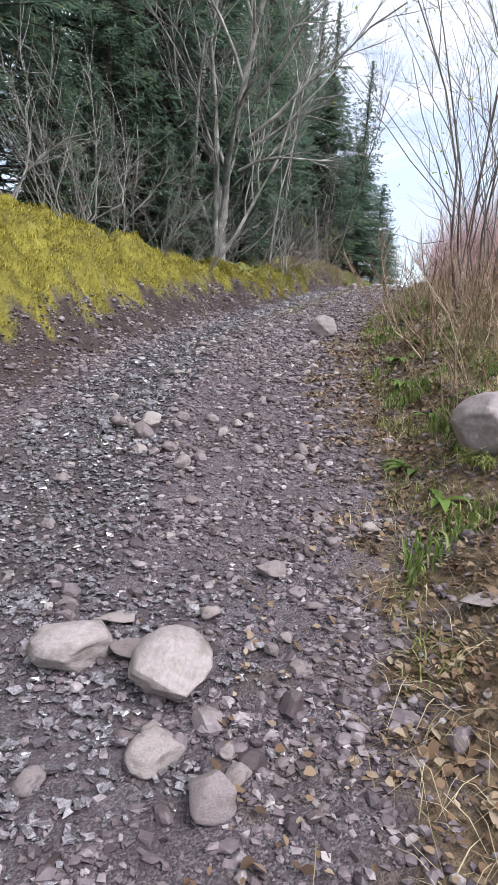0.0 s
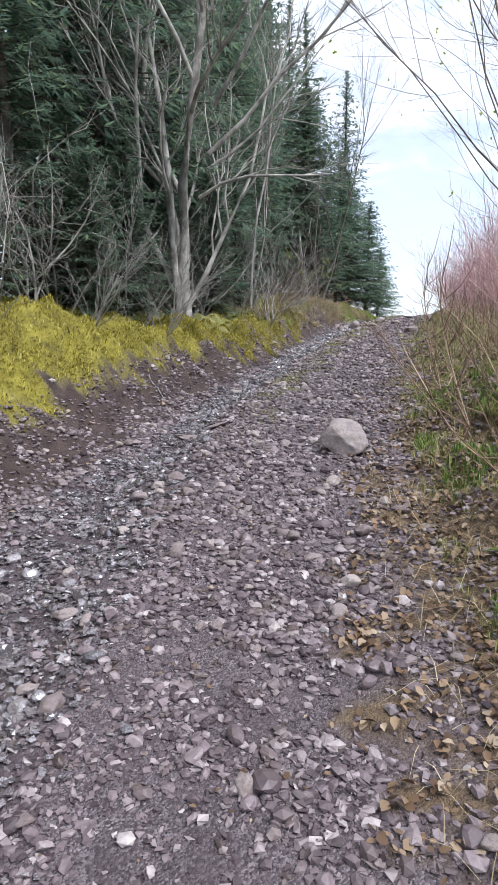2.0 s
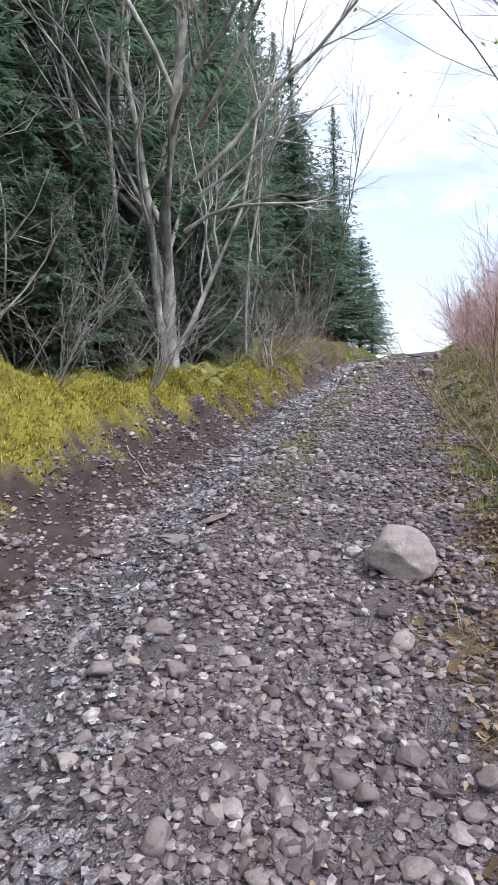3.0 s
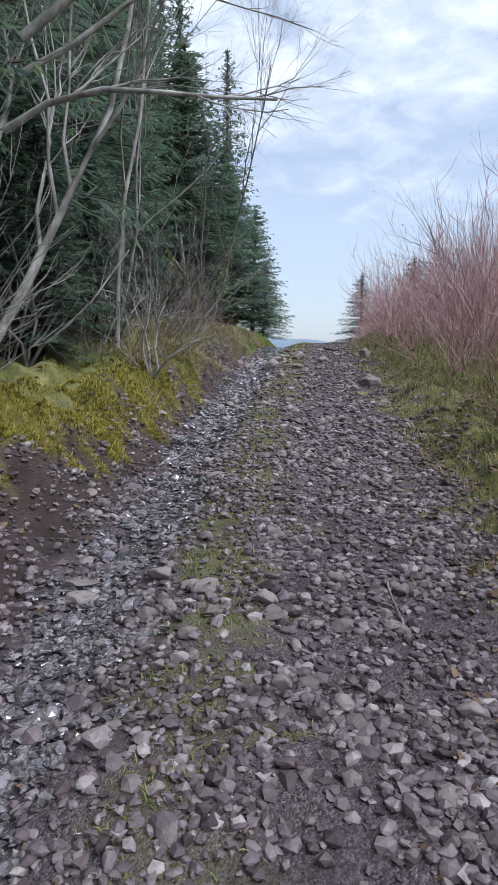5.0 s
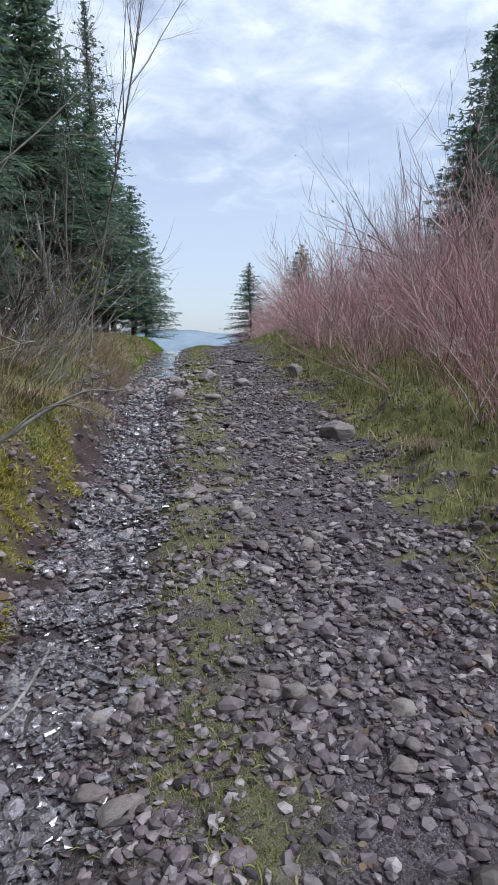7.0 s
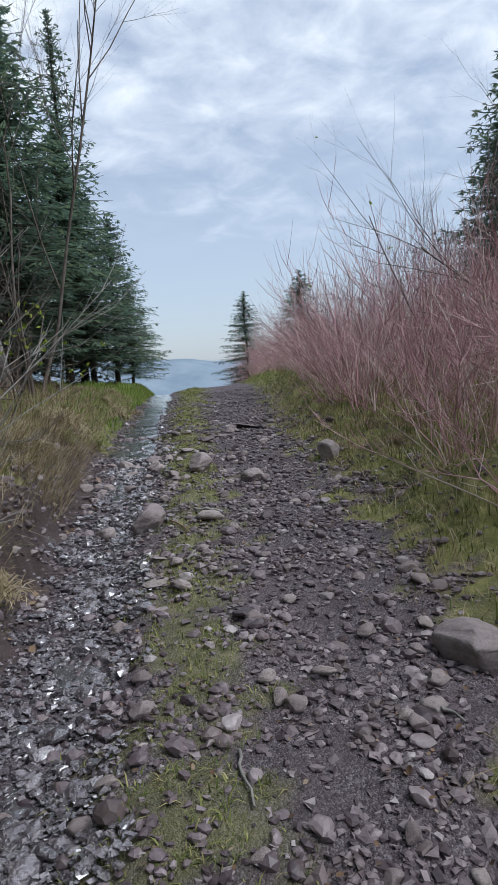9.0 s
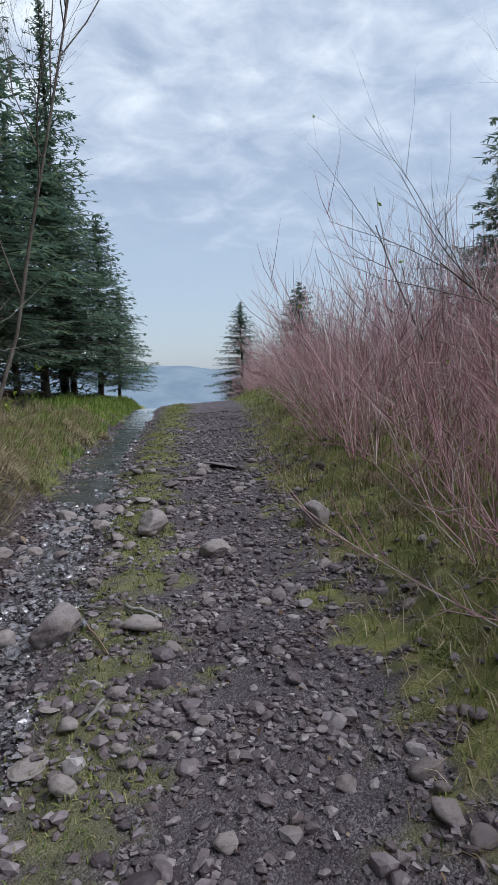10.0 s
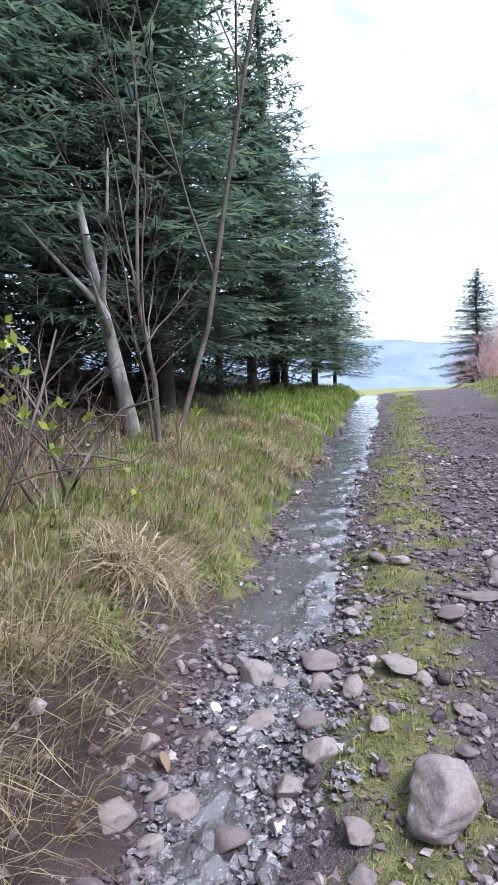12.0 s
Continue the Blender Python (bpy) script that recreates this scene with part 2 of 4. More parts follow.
DARK_TWIG = bark_material("dark_twigs", (0.06, 0.048, 0.04), (0.135, 0.112, 0.095), (0.23, 0.195, 0.17))
RED_TWIG = leaf_material("red_twigs", ((0.0, (0.30, 0.15, 0.165)), (0.45, (0.45, 0.255, 0.27)), (0.75, (0.50, 0.35, 0.34)), (1.0, (0.62, 0.53, 0.47))), 0.6, 0.0)
BROWN_TWIG = leaf_material("brown_twigs", ((0.0, (0.10, 0.06, 0.04)), (0.5, (0.24, 0.155, 0.105)), (1.0, (0.42, 0.33, 0.23))), 0.7, 0.0)
WATER = water_material()
HILL = hill_material()


# ---- the lie of the land ----
def profile(*knots):
    """A smooth curve over y through the given (y, value) pairs."""
    ys = np.arange(-40.0, 140.0, 0.1)
    vs = np.interp(ys, [k[0] for k in knots], [k[1] for k in knots])
    k = np.exp(-0.5 * (np.arange(-20, 21) / 7.0) ** 2)
    vs = np.convolve(np.pad(vs, 20, mode="edge"), k / k.sum(), "valid")
    return lambda y: np.interp(y, ys, vs)


RISE = profile((-40, -7.5), (-6, -1.35), (0, -0.10), (2, 0.30), (3.7, 0.62), (5.5, 1.0), (7.5, 1.29), (9, 1.45), (10.5, 1.61),
               (12, 1.83), (13.5, 2.05), (15, 2.20), (17, 2.35), (19, 2.52), (21.5, 2.68), (24, 2.75), (29, 2.76), (34, 2.60), (46, 1.9), (60, 0.5), (100, -8), (140, -14))
STREAM = profile((-40, -1.3), (0, -1.3), (3.3, -1.72), (4.7, -2.0), (6.7, -2.22), (9, -2.28), (10, -2.2), (11.2, -2.14), (12.2, -2.03), (13.2, -1.95), (14.2, -1.87), (15.5, -1.79),
                 (16.4, -1.73), (17.9, -1.63), (19.5, -1.50), (21.3, -1.40), (24, -1.19), (29, -1.0), (38, -0.7), (60, -0.2))
BANK = profile((-40, -2.8), (0, -3.0), (4.5, -3.0), (6, -2.78), (8, -2.78), (9.2, -2.74), (10.2, -2.57), (11, -2.42), (12, -2.36), (12.8, -2.26), (13.4, -2.18), (14.5, -2.10),
               (16.5, -2.02), (18.6, -1.97), (20, -1.86), (21.6, -1.73), (24, -1.55), (38, -1.0), (60, 0.0))
BANK_HIGH = profile((-40, 1.4), (3, 1.5), (5, 1.5), (7.5, 1.05), (9.3, 0.75), (11, 0.48), (13.8, 0.40), (15.5, 0.46), (17.2, 0.48), (19, 0.34), (24, 0.22), (60, 0.15))
BANK_WIDE = profile((-40, 1.4), (5, 1.3), (7.5, 1.1), (9.3, 0.9), (11, 0.50), (13.8, 0.36), (15.5, 0.24), (17.2, 0.22), (19, 0.28), (24, 0.35), (60, 0.4))
VERGE = profile((-40, 0.5), (0, 0.36), (3.4, 0.10), (5, -0.22), (7, -0.48), (10.7, -0.40), (12.5, -0.42), (14, -0.27), (16.2, -0.13), (18.5, -0.05), (19.5, 0.05), (22, 0.42), (27, 1.1), (38, 2.0), (60, 3.5))
MIDDLE = profile((-40, -0.4), (5, -1.5), (9, -1.72), (10.9, -1.67), (12.5, -1.58), (13.6, -1.50), (15, -1.30), (16.4, -1.21), (17.7, -1.12), (19, -1.04), (20.5, -0.93), (22.4, -0.75), (27, -0.35), (38, 0.3), (60, 1.2))


def smooth(v):
    v = np.clip(v, 0.0, 1.0)
    return v * v * (3 - 2 * v)


def waves(x, y, size, seed):
    """Cheap smooth noise of about that size in metres, -1 to 1."""
    rng = np.random.RandomState(seed)
    out = np.zeros(np.shape(x))
    for k in range(7):
        a, f = rng.uniform(0, 6.283), 6.283 / size * rng.uniform(0.6, 1.7)
        out += np.sin(x * f * math.cos(a) + y * f * math.sin(a) + rng.uniform(0, 6.283))
    return out / 3.2


def height(x, y, fine=True):
    x, y = np.asarray(x, float), np.asarray(y, float)
    z = RISE(y) + 0.06 * np.clip(x + 1.0, -2.0, 2.5)
    left, right = BANK(y) - x, x - VERGE(y)
    far = np.maximum(np.abs(x) - 12, 0) + np.maximum(y - 60, 0)
    z = z + BANK_HIGH(y) * smooth(left / BANK_WIDE(y) + 0.03 * waves(x, y, 0.7, 3)) + 0.17 * np.clip(left - BANK_WIDE(y) * 0.8, 0, 4.0)
    z = z + 0.22 * smooth(right / 0.8) + 0.07 * np.clip(right - 0.6, 0, 6.0)
    z = z - 0.075 * np.exp(-((x - STREAM(y)) / (0.26 + 0.05 * smooth((y - 17.6) / 1.6))) ** 2)
    track = smooth((right < 0.1) * (left < 0.0) * 1.0)
    z = z + 0.03 * np.exp(-((x - MIDDLE(y)) / 0.28) ** 2) * track
    z = z - 0.2 * np.maximum(far - 20, 0) ** 0.8
    if fine:
        z = z + 0.016 * waves(x, y, 0.9, 5) + 0.009 * waves(x, y, 0.33, 7) + 0.005 * waves(x, y, 0.14, 8)
        lumps = smooth(left / 0.4) + 0.8 * smooth(right / 0.5)
        z = z + lumps * (0.075 * waves(x, y, 0.75, 11) + 0.045 * waves(x, y, 0.30, 12))
    return np.maximum(z, -60.0)


def zones(x, y):
    """How much moss, grass, litter, mud, woodland floor and wet there is at a place."""
    left, right = BANK(y) - x, x - VERGE(y)
    rag = 0.10 * waves(x, y, 0.5, 21) + 0.08 * waves(x, y, 0.2, 22)
    early = smooth((11.8 - y) / 1.5)
    on_bank = smooth((left + rag) / 0.25 + 0.0)
    moss = smooth((left + rag - 0.30 * early - 0.05) / 0.18) * smooth((2.2 * early + 0.9 - left + 3 * rag) / 0.5) * (early + (1 - early) * smooth((15.5 - y) / 2.0) * 0.6)
    woods = smooth((left - 1.0 - 1.5 * early + 2 * rag) / 0.8)
    mud = smooth((left + rag + 0.35) / 0.35) * (1 - moss) * (0.5 + 0.5 * smooth((18.6 - y) / 1.0)) * (1 - smooth((left - 0.34) / 0.2) * (1 - early))
    grass_l = smooth((left + 1.3 * rag - 0.22 + 0.25 * smooth((y - 18.0) / 1.2)) / 0.2) * (1 - early)
    grass_r = smooth((right + 2 * rag + 0.12) / 0.4) * smooth((y - 7.0) / 2.5) + 0.35 * smooth((right + 2 * rag - 0.5) / 0.4) * smooth((8.5 - y) / 2.0)
    mid = smooth((0.30 - np.abs(x - MIDDLE(y)) + 1.6 * rag) / 0.25) * smooth((y - 6.5) / 3.5) * (0.50 + 0.32 * smooth((y - 14) / 5.0))
    litter = smooth((right + 2 * rag + 0.15 + 0.28 * np.exp(-((y - 5.2) / 2.0) ** 2)) / 0.4) * (0.9 - 0.5 * smooth((y - 8.5) / 3.0))
    wide = 0.28 + 0.30 * smooth((8 - y) / 3.0) + 0.22 * smooth((4.5 - y) / 3.0) + 0.04 * smooth((y - 11.5) / 2.0)
    wet = smooth((wide - np.abs(x - STREAM(y)) + 0.9 * rag) / 0.22)
    wet = np.maximum(wet, 0.95 * smooth((2.3 - y) / 0.9) * smooth((-0.12 - x + 1.5 * rag) / 0.35) * smooth((0.2 - left) / 0.4))
    grass = np.clip(grass_l + grass_r + mid, 0, 1) * (1 - woods)
    return dict(moss=moss * (1 - woods), grass=grass, litter=litter * (1 - 0.6 * grass), mud=np.clip(mud, 0, 1) * (1 - wet), woods=woods, wet=wet)


def link_mesh(name, verts, faces, material, smooth_shade=True, parent=None, label=""):
    """Links verts and faces as one mesh object, at top level or under a thing."""
    me = bpy.data.meshes.new(name)
    verts = np.asarray(verts, np.float32)
    me.vertices.add(len(verts))
    me.vertices.foreach_set("co", verts.ravel())
    if isinstance(faces, np.ndarray):
        n, k = faces.shape
        flat, starts, counts = faces.ravel(), np.arange(n) * k, np.full(n, k)
    else:
        counts = np.array([len(f) for f in faces])
        flat, starts = np.concatenate([np.asarray(f) for f in faces]), np.concatenate([[0], np.cumsum(counts)[:-1]])
    me.loops.add(len(flat))
    me.loops.foreach_set("vertex_index", flat.astype(np.int32))
    me.polygons.add(len(counts))
    me.polygons.foreach_set("loop_start", starts.astype(np.int32))
    me.update(calc_edges=True)
    me.polygons.foreach_set("use_smooth", np.full(len(counts), smooth_shade))
    me.validate()
    me.materials.append(material)
    ob = new(name, me)
    if parent:
        ob.parent = parent
    return tagged(ob, label) if label else ob


def reach(a, b, step, far, grow=1.22):
    """Grid lines: even from a to b, then ever wider to far on both sides."""
    mid = list(np.arange(a, b + step / 2, step))
    lo, hi, s = [mid[0]], [mid[-1]], step
    while hi[-1] < far:
        s = s * grow
        hi.append(hi[-1] + s)
        lo.append(lo[-1] - s)
    return np.array(lo[:0:-1] + mid + hi[1:])


def build_ground():
    gx, gy = reach(-4.2, 1.6, 0.05, 2500.0), reach(-0.5, 24.0, 0.05, 2500.0)
    X, Y = np.meshgrid(gx, gy)
    Z = height(X, Y)
    nx, ny = len(gx), len(gy)
    i = (np.arange(ny - 1)[:, None] * nx + np.arange(nx - 1)[None]).ravel()
    ob = link_mesh("ground", np.stack([X, Y, Z], -1).reshape(-1, 3), np.stack([i, i + 1, i + nx + 1, i + nx], 1), GROUND)
    for name, v in zones(X.ravel(), Y.ravel()).items():
        ob.data.attributes.new(name, "FLOAT", "POINT").data.foreach_set("value", v.astype(np.float32))
    return tagged(ob, "stony forest track with mossy banks and grassy verges", "ground", kind="structure")


LAND = build_ground()


def build_stream():
    """A thin sheet of running water in the wheel rut."""
    ys = np.arange(2.5, 46.0, 0.032)
    us = np.linspace(-0.40, 0.40, 25)
    Y, U = np.meshgrid(ys, us, indexing="ij")
    X = STREAM(Y) + U * (0.85 + 0.2 * np.sin(Y * 1.7) + 0.15 * np.sin(Y * 4.1))
    Z = RISE(Y) + 0.06 * np.clip(STREAM(Y) + 1.0, -2.0, 2.5) - 0.066 - 0.012 * smooth((17.6 - Y) / 1.5) + 0.024 * smooth((Y - 17.7) / 1.4)
    Z = Z + 0.004 * waves(X, Y, 0.5, 31) + 0.0022 * waves(X, Y, 0.16, 32) + 0.001 * waves(X, Y, 0.09, 33)
    i = (np.arange(len(ys) - 1)[:, None] * 25 + np.arange(24)[None]).ravel()
    ob = link_mesh("water", np.stack([X, Y, Z], -1).reshape(-1, 3), np.stack([i, i + 1, i + 26, i + 25], 1), WATER)
    tagged(ob, "shallow water trickling down the wheel rut", "water", kind="structure")


build_stream()


def build_hill():
    xs = np.linspace(-1400, 1400, 120)
    rows = []
    for k, f in enumerate((0.0, 0.3, 0.6, 0.85, 1.0, 0.6)):
        top = 40 - 0.08 * xs + 14 * np.sin(xs / 310 + 0.4) + 3 * np.sin(xs / 47) + 1.2 * np.sin(xs / 17 + 1)
        rows.append(np.stack([xs, 1250 + 110 * k + 20 * np.sin(xs / 90 + k), -70 + (top + 70) * f], -1))
    v = np.concatenate(rows)
    i = (np.arange(5)[:, None] * 120 + np.arange(119)[None]).ravel()
    tagged(link_mesh("backdrop", v, np.stack([i, i + 1, i + 121, i + 120], 1), HILL), "long hill across the valley, blue haze painted into its colour and glow", "hill", kind="structure")


build_hill()


# ---- builders ----
class Buf:
    """Collects tubes and blades for one mesh."""

    def __init__(self):
        self.v, self.f, self.n = [], [], 0

    def add(self, verts, faces):
        self.v.append(verts)
        self.f.extend((np.asarray(faces) + self.n).tolist())
        self.n += len(verts)

    def tube(self, pts, radii, sides=4):
        pts, radii = np.asarray(pts, float), np.asarray(radii, float)
        d = np.gradient(pts, axis=0)
        d /= np.linalg.norm(d, axis=1, keepdims=True) + 1e-9
        ref = np.where(np.abs(d[:, 2:3]) > 0.9, [[1.0, 0, 0]], [[0, 0, 1.0]])
        a = np.cross(d, ref)
        a /= np.linalg.norm(a, axis=1, keepdims=True) + 1e-9
        b = np.cross(d, a)
        th = np.arange(sides) * 2 * math.pi / sides
        ring = pts[:, None] + radii[:, None, None] * (a[:, None] * np.cos(th)[None, :, None] + b[:, None] * np.sin(th)[None, :, None])
        n, faces = len(pts), []
        for i in range(n - 1):
            for j in range(sides):
                k = (j + 1) % sides
                faces.append([i * sides + j, i * sides + k, (i + 1) * sides + k, (i + 1) * sides + j])
        self.add(ring.reshape(-1, 3), faces)

    def kite(self, root, tip, side, at=0.4):
        mid = root + (tip - root) * at
        self.add(np.array([root, mid + side, tip, mid - side]), [[0, 1, 2, 3]])

    def link(self, name, material, parent=None, label="", smooth_shade=True):
        return link_mesh(name, np.concatenate(self.v), self.f, material, smooth_shade, parent, label)


def unit(v):
    return v / (np.linalg.norm(v) + 1e-9)


def grow(buf, rng, start, way, length, radius, depth, bend=0.25, lift=0.1, kids=(3, 5), spread=0.8, tips=None, ratio=0.55, sides=5):
    """A bare branch that bends on its way and carries thinner branches."""
    n = 5 if depth > 0 else 3
    pts, p, d = [start], np.array(start, float), unit(np.array(way, float))
    ways = [d]
    for _ in range(n):
        d = unit(d + rng.normal(0, bend, 3) * 0.5 + np.array([0, 0, lift]))
        p = p + d * length / n
        pts.append(p)
        ways.append(d)
    end = 0.35 if depth > 0 else 0.25
    buf.tube(pts, radius * np.linspace(1, end, n + 1), max(3, sides))
    if tips is not None and depth == 0:
        tips.append((pts[-1], ways[-1]))
    if depth > 0:
        for _ in range(rng.randint(kids[0], kids[1] + 1)):
            k = rng.uniform(0.25, 1.0) * n
            i = min(int(k), n - 1)
            base = pts[i] + (pts[i + 1] - pts[i]) * (k - i)
            side = unit(np.cross(ways[i], rng.normal(0, 1, 3)))
            grow(buf, rng, base, ways[i] + side * spread * rng.uniform(0.5, 1.2), length * ratio * rng.uniform(0.6, 1.15),
                 radius * (1 - 0.6 * k / n) * 0.55, depth - 1, bend, lift, kids, spread, tips, ratio, sides - 1)


def empty(name, x, y, z, label, category, group=""):
    ob = new(name)
    ob.location = (x, y, z)
    ob.empty_display_size = 0.2
    return tagged(ob, label, category, group)


def lay(x, y, sink=0.0):
    return float(height(x, y)) - sink


# ---- stones ----
def ico(sub):
    bm = bmesh.new()
    bmesh.ops.create_icosphere(bm, subdivisions=sub, radius=1.0)
    bm.verts.ensure_lookup_table()
    v = np.array([p.co[:] for p in bm.verts])
    f = np.array([[p.index for p in q.verts] for q in bm.faces])
    bm.free()
    return v, f


ICO = {k: ico(k) for k in (1, 2, 3, 4)}


def rock_shape(seed, sub, cuts=9, deep=0.42):
    """A stone of unit width: a ball cut by planes, then roughened and worn."""
    rng = np.random.RandomState(seed)
    v, f = ICO[sub]
    v = v.copy()
    for _ in range(cuts):
        n, h = unit(rng.normal(0, 1, 3)), rng.uniform(deep, 0.80 if deep < 0.5 else 0.92)
        over = np.maximum(v @ n - h, 0)
        v = v - 0.985 * over[:, None] * n
    for size, amp in ((1.1, 0.03), (0.4, 0.010), (0.17, 0.004)):
        a = np.stack([waves(v[:, 0] + 3 * v[:, 2], v[:, 1] - 2 * v[:, 2], size, seed * 7 + k) for k in range(3)], 1)
        v = v + amp * a
    return v * 0.5 / np.abs(v).max(0), f


ROCKS = []
for k in range(9):
    rv, rf = rock_shape(100 + k, 3, 11 + k % 5, 0.48)
    rock = link_mesh("stone", rv, rf, GREY_STONE if k == 8 else STONE)
    ROCKS.append(rock.data)
    bpy.data.objects.remove(rock)
ROUND = []
for k in range(4):
    rv, rf = rock_shape(150 + k, 4, 12, 0.56)
    rock = link_mesh("boulder", rv, rf, GREY_STONE)
    ROUND.append(rock.data)
    bpy.data.objects.remove(rock)
COUNT = [0]


def put_stone(x, y, wide, flat, label="rough angular stone lying in the track gravel", name="stone", group="stones in the track", mesh=None, spin=None):
    k = COUNT[0]
    COUNT[0] += 1
    rng = np.random.RandomState(500 + k)
    ob = new(name, mesh or ROCKS[k % 8])
    high = wide * (min(flat, 0.85) if flat > 0.35 else 0.45 * flat)
    ob.location = (x, y, lay(x, y) + 0.27 * high)
    ob.rotation_euler = (rng.normal(0, 0.10), rng.normal(0, 0.10), rng.uniform(0, 6.28) if spin is None else spin)
    ob.scale = (wide * rng.uniform(1.0, 1.12), wide * rng.uniform(0.72, 0.95), high)
    return tagged(ob, label, "stone", group)


def stretch(*rows):
    for x, y, wide, flat in rows:
        if flat <= 0.35:
            put_stone(x, y, wide, flat, "thin flat stone slab lying in the gravel", "stone_slab", "flat slabs in the track")
        elif wide > 0.19:
            put_stone(x, y, wide, flat, "large weathered grey boulder beside the wheel rut", "boulder", "boulders in the track", ROUND[COUNT[0] % 4])
        else:
            put_stone(x, y, wide, flat)


stretch((-1.03, 17.54, 0.30, 0.6), (-1.43, 18.01, 0.14, 0.6), (-1.41, 18.27, 0.12, 0.6), (-1.37, 17.78, 0.14, 0.6), (-1.47, 17.67, 0.12, 0.5), (-1.63, 18.08, 0.17, 0.4), (-1.68, 18.33, 0.14, 0.7), (-1.65, 17.52, 0.16, 0.5))
stretch((-1.27, 17.44, 0.11, 0.6), (-1.27, 18.14, 0.11, 0.7), (-1.42, 18.42, 0.18, 0.4), (-1.20, 17.87, 0.10, 0.6), (-1.10, 18.24, 0.19, 0.35), (-1.99, 17.50, 0.13, 0.6), (-1.81, 17.60, 0.12, 0.6), (-1.91, 17.64, 0.09, 0.6))
stretch((-2.00, 17.83, 0.09, 0.7), (-1.87, 17.45, 0.09, 0.6), (-1.81, 18.34, 0.09, 0.6), (-1.39, 18.66, 0.11, 0.4), (-1.29, 18.81, 0.10, 0.5), (-1.14, 19.38, 0.12, 0.6), (-1.02, 19.31, 0.12, 0.5), (-0.70, 18.86, 0.24, 0.35))
stretch((-0.84, 18.66, 0.17, 0.4), (-0.56, 19.00, 0.12, 0.6), (-0.52, 19.25, 0.13, 0.6), (-0.90, 17.98, 0.09, 0.5), (-1.48, 16.20, 0.27, 1), (-1.11, 16.13, 0.19, 0.5), (-1.77, 16.40, 0.16, 0.7), (-0.33, 19.30, 0.34, 0.25))
stretch((-1.37, 16.75, 0.09, 0.6), (-0.96, 16.68, 0.11, 0.5), (-0.98, 15.94, 0.10, 0.7), (-1.26, 17.31, 0.09, 0.7), (-0.85, 16.99, 0.08, 0.5), (-1.43, 15.62, 0.12, 0.3), (-1.46, 15.34, 0.16, 0.25), (0.03, 17.27, 0.23, 0.9))
stretch((-0.90, 15.35, 0.06, 0.6), (-1.18, 15.28, 0.05, 0.8), (-1.08, 15.24, 0.05, 0.7), (-0.29, 16.01, 0.11, 0.3), (-0.67, 17.00, 0.20, 0.6), (-0.29, 14.81, 0.11, 0.5), (-0.27, 15.01, 0.10, 0.6), (-0.53, 14.32, 0.07, 0.7))
stretch((-0.70, 13.94, 0.09, 0.6), (-1.34, 15.17, 0.09, 0.7), (-0.42, 14.49, 0.08, 0.5), (-1.53, 14.26, 0.10, 0.6), (-1.47, 13.21, 0.14, 0.35), (-1.83, 13.46, 0.13, 0.6), (-2.00, 13.55, 0.08, 0.9), (-1.25, 12.84, 0.07, 0.7))
stretch((-1.50, 13.09, 0.08, 0.6), (-1.65, 13.99, 0.08, 0.6), (-1.47, 9.37, 0.09, 0.7), (-1.89, 9.50, 0.10, 0.5), (-1.70, 9.39, 0.10, 0.5), (-2.07, 9.08, 0.06, 0.9), (-2.31, 9.68, 0.14, 0.4), (-1.74, 9.04, 0.06, 0.7))
stretch((-1.85, 9.00, 0.07, 0.6), (-1.38, 9.15, 0.06, 0.7), (-1.82, 9.64, 0.10, 0.5), (-1.85, 6.47, 0.14, 0.6), (-1.64, 6.11, 0.10, 0.6), (-1.93, 6.37, 0.10, 0.6), (-0.83, 6.36, 0.11, 0.6), (-0.86, 6.15, 0.08, 0.6))
stretch((-2.00, 7.91, 0.27, 0.35), (-2.18, 7.62, 0.30, 0.3), (-1.86, 6.21, 0.09, 0.6), (-1.48, 6.90, 0.11, 0.35), (-0.83, 6.98, 0.34, 0.95), (-1.98, 6.19, 0.12, 0.7), (-1.46, 5.42, 0.09, 0.9), (-0.93, 5.62, 0.09, 0.7))
stretch((-0.60, 5.70, 0.10, 0.6), (-0.72, 5.38, 0.07, 0.7), (-0.62, 5.23, 0.09, 0.8), (-1.16, 4.89, 0.06, 0.8), (-1.10, 4.89, 0.06, 0.7), (-0.43, 5.95, 0.10, 0.4), (-1.99, 5.36, 0.08, 0.5), (-1.79, 4.96, 0.12, 0.5))
stretch((-1.86, 5.69, 0.09, 0.5), (-1.64, 4.88, 0.07, 0.7), (-1.38, 3.38, 0.18, 0.8), (-0.86, 3.71, 0.11, 0.7), (-1.24, 3.61, 0.08, 0.7), (-1.25, 3.74, 0.09, 0.8), (-1.13, 3.21, 0.11, 0.5), (-0.98, 3.01, 0.11, 1.1))
stretch((-1.19, 3.10, 0.07, 0.9), (-0.34, 3.31, 0.09, 0.9), (-0.27, 3.36, 0.06, 0.9), (-0.35, 3.21, 0.11, 0.6), (-1.52, 4.40, 0.12, 0.5), (-1.68, 4.51, 0.08, 0.6), (-1.05, 3.77, 0.10, 0.6), (-1.71, 3.71, 0.14, 0.8))
stretch((-1.71, 4.09, 0.10, 0.6), (-2.05, 4.27, 0.10, 0.6), (-0.42, 3.25, 0.06, 0.6), (-1.57, 2.73, 0.12, 0.7), (0.64, 3.02, 0.46, 0.8), (-0.36, 14.24, 0.27, 0.6), (-0.39, 1.42, 0.36, 0.55), (-0.75, 1.45, 0.28, 0.6))
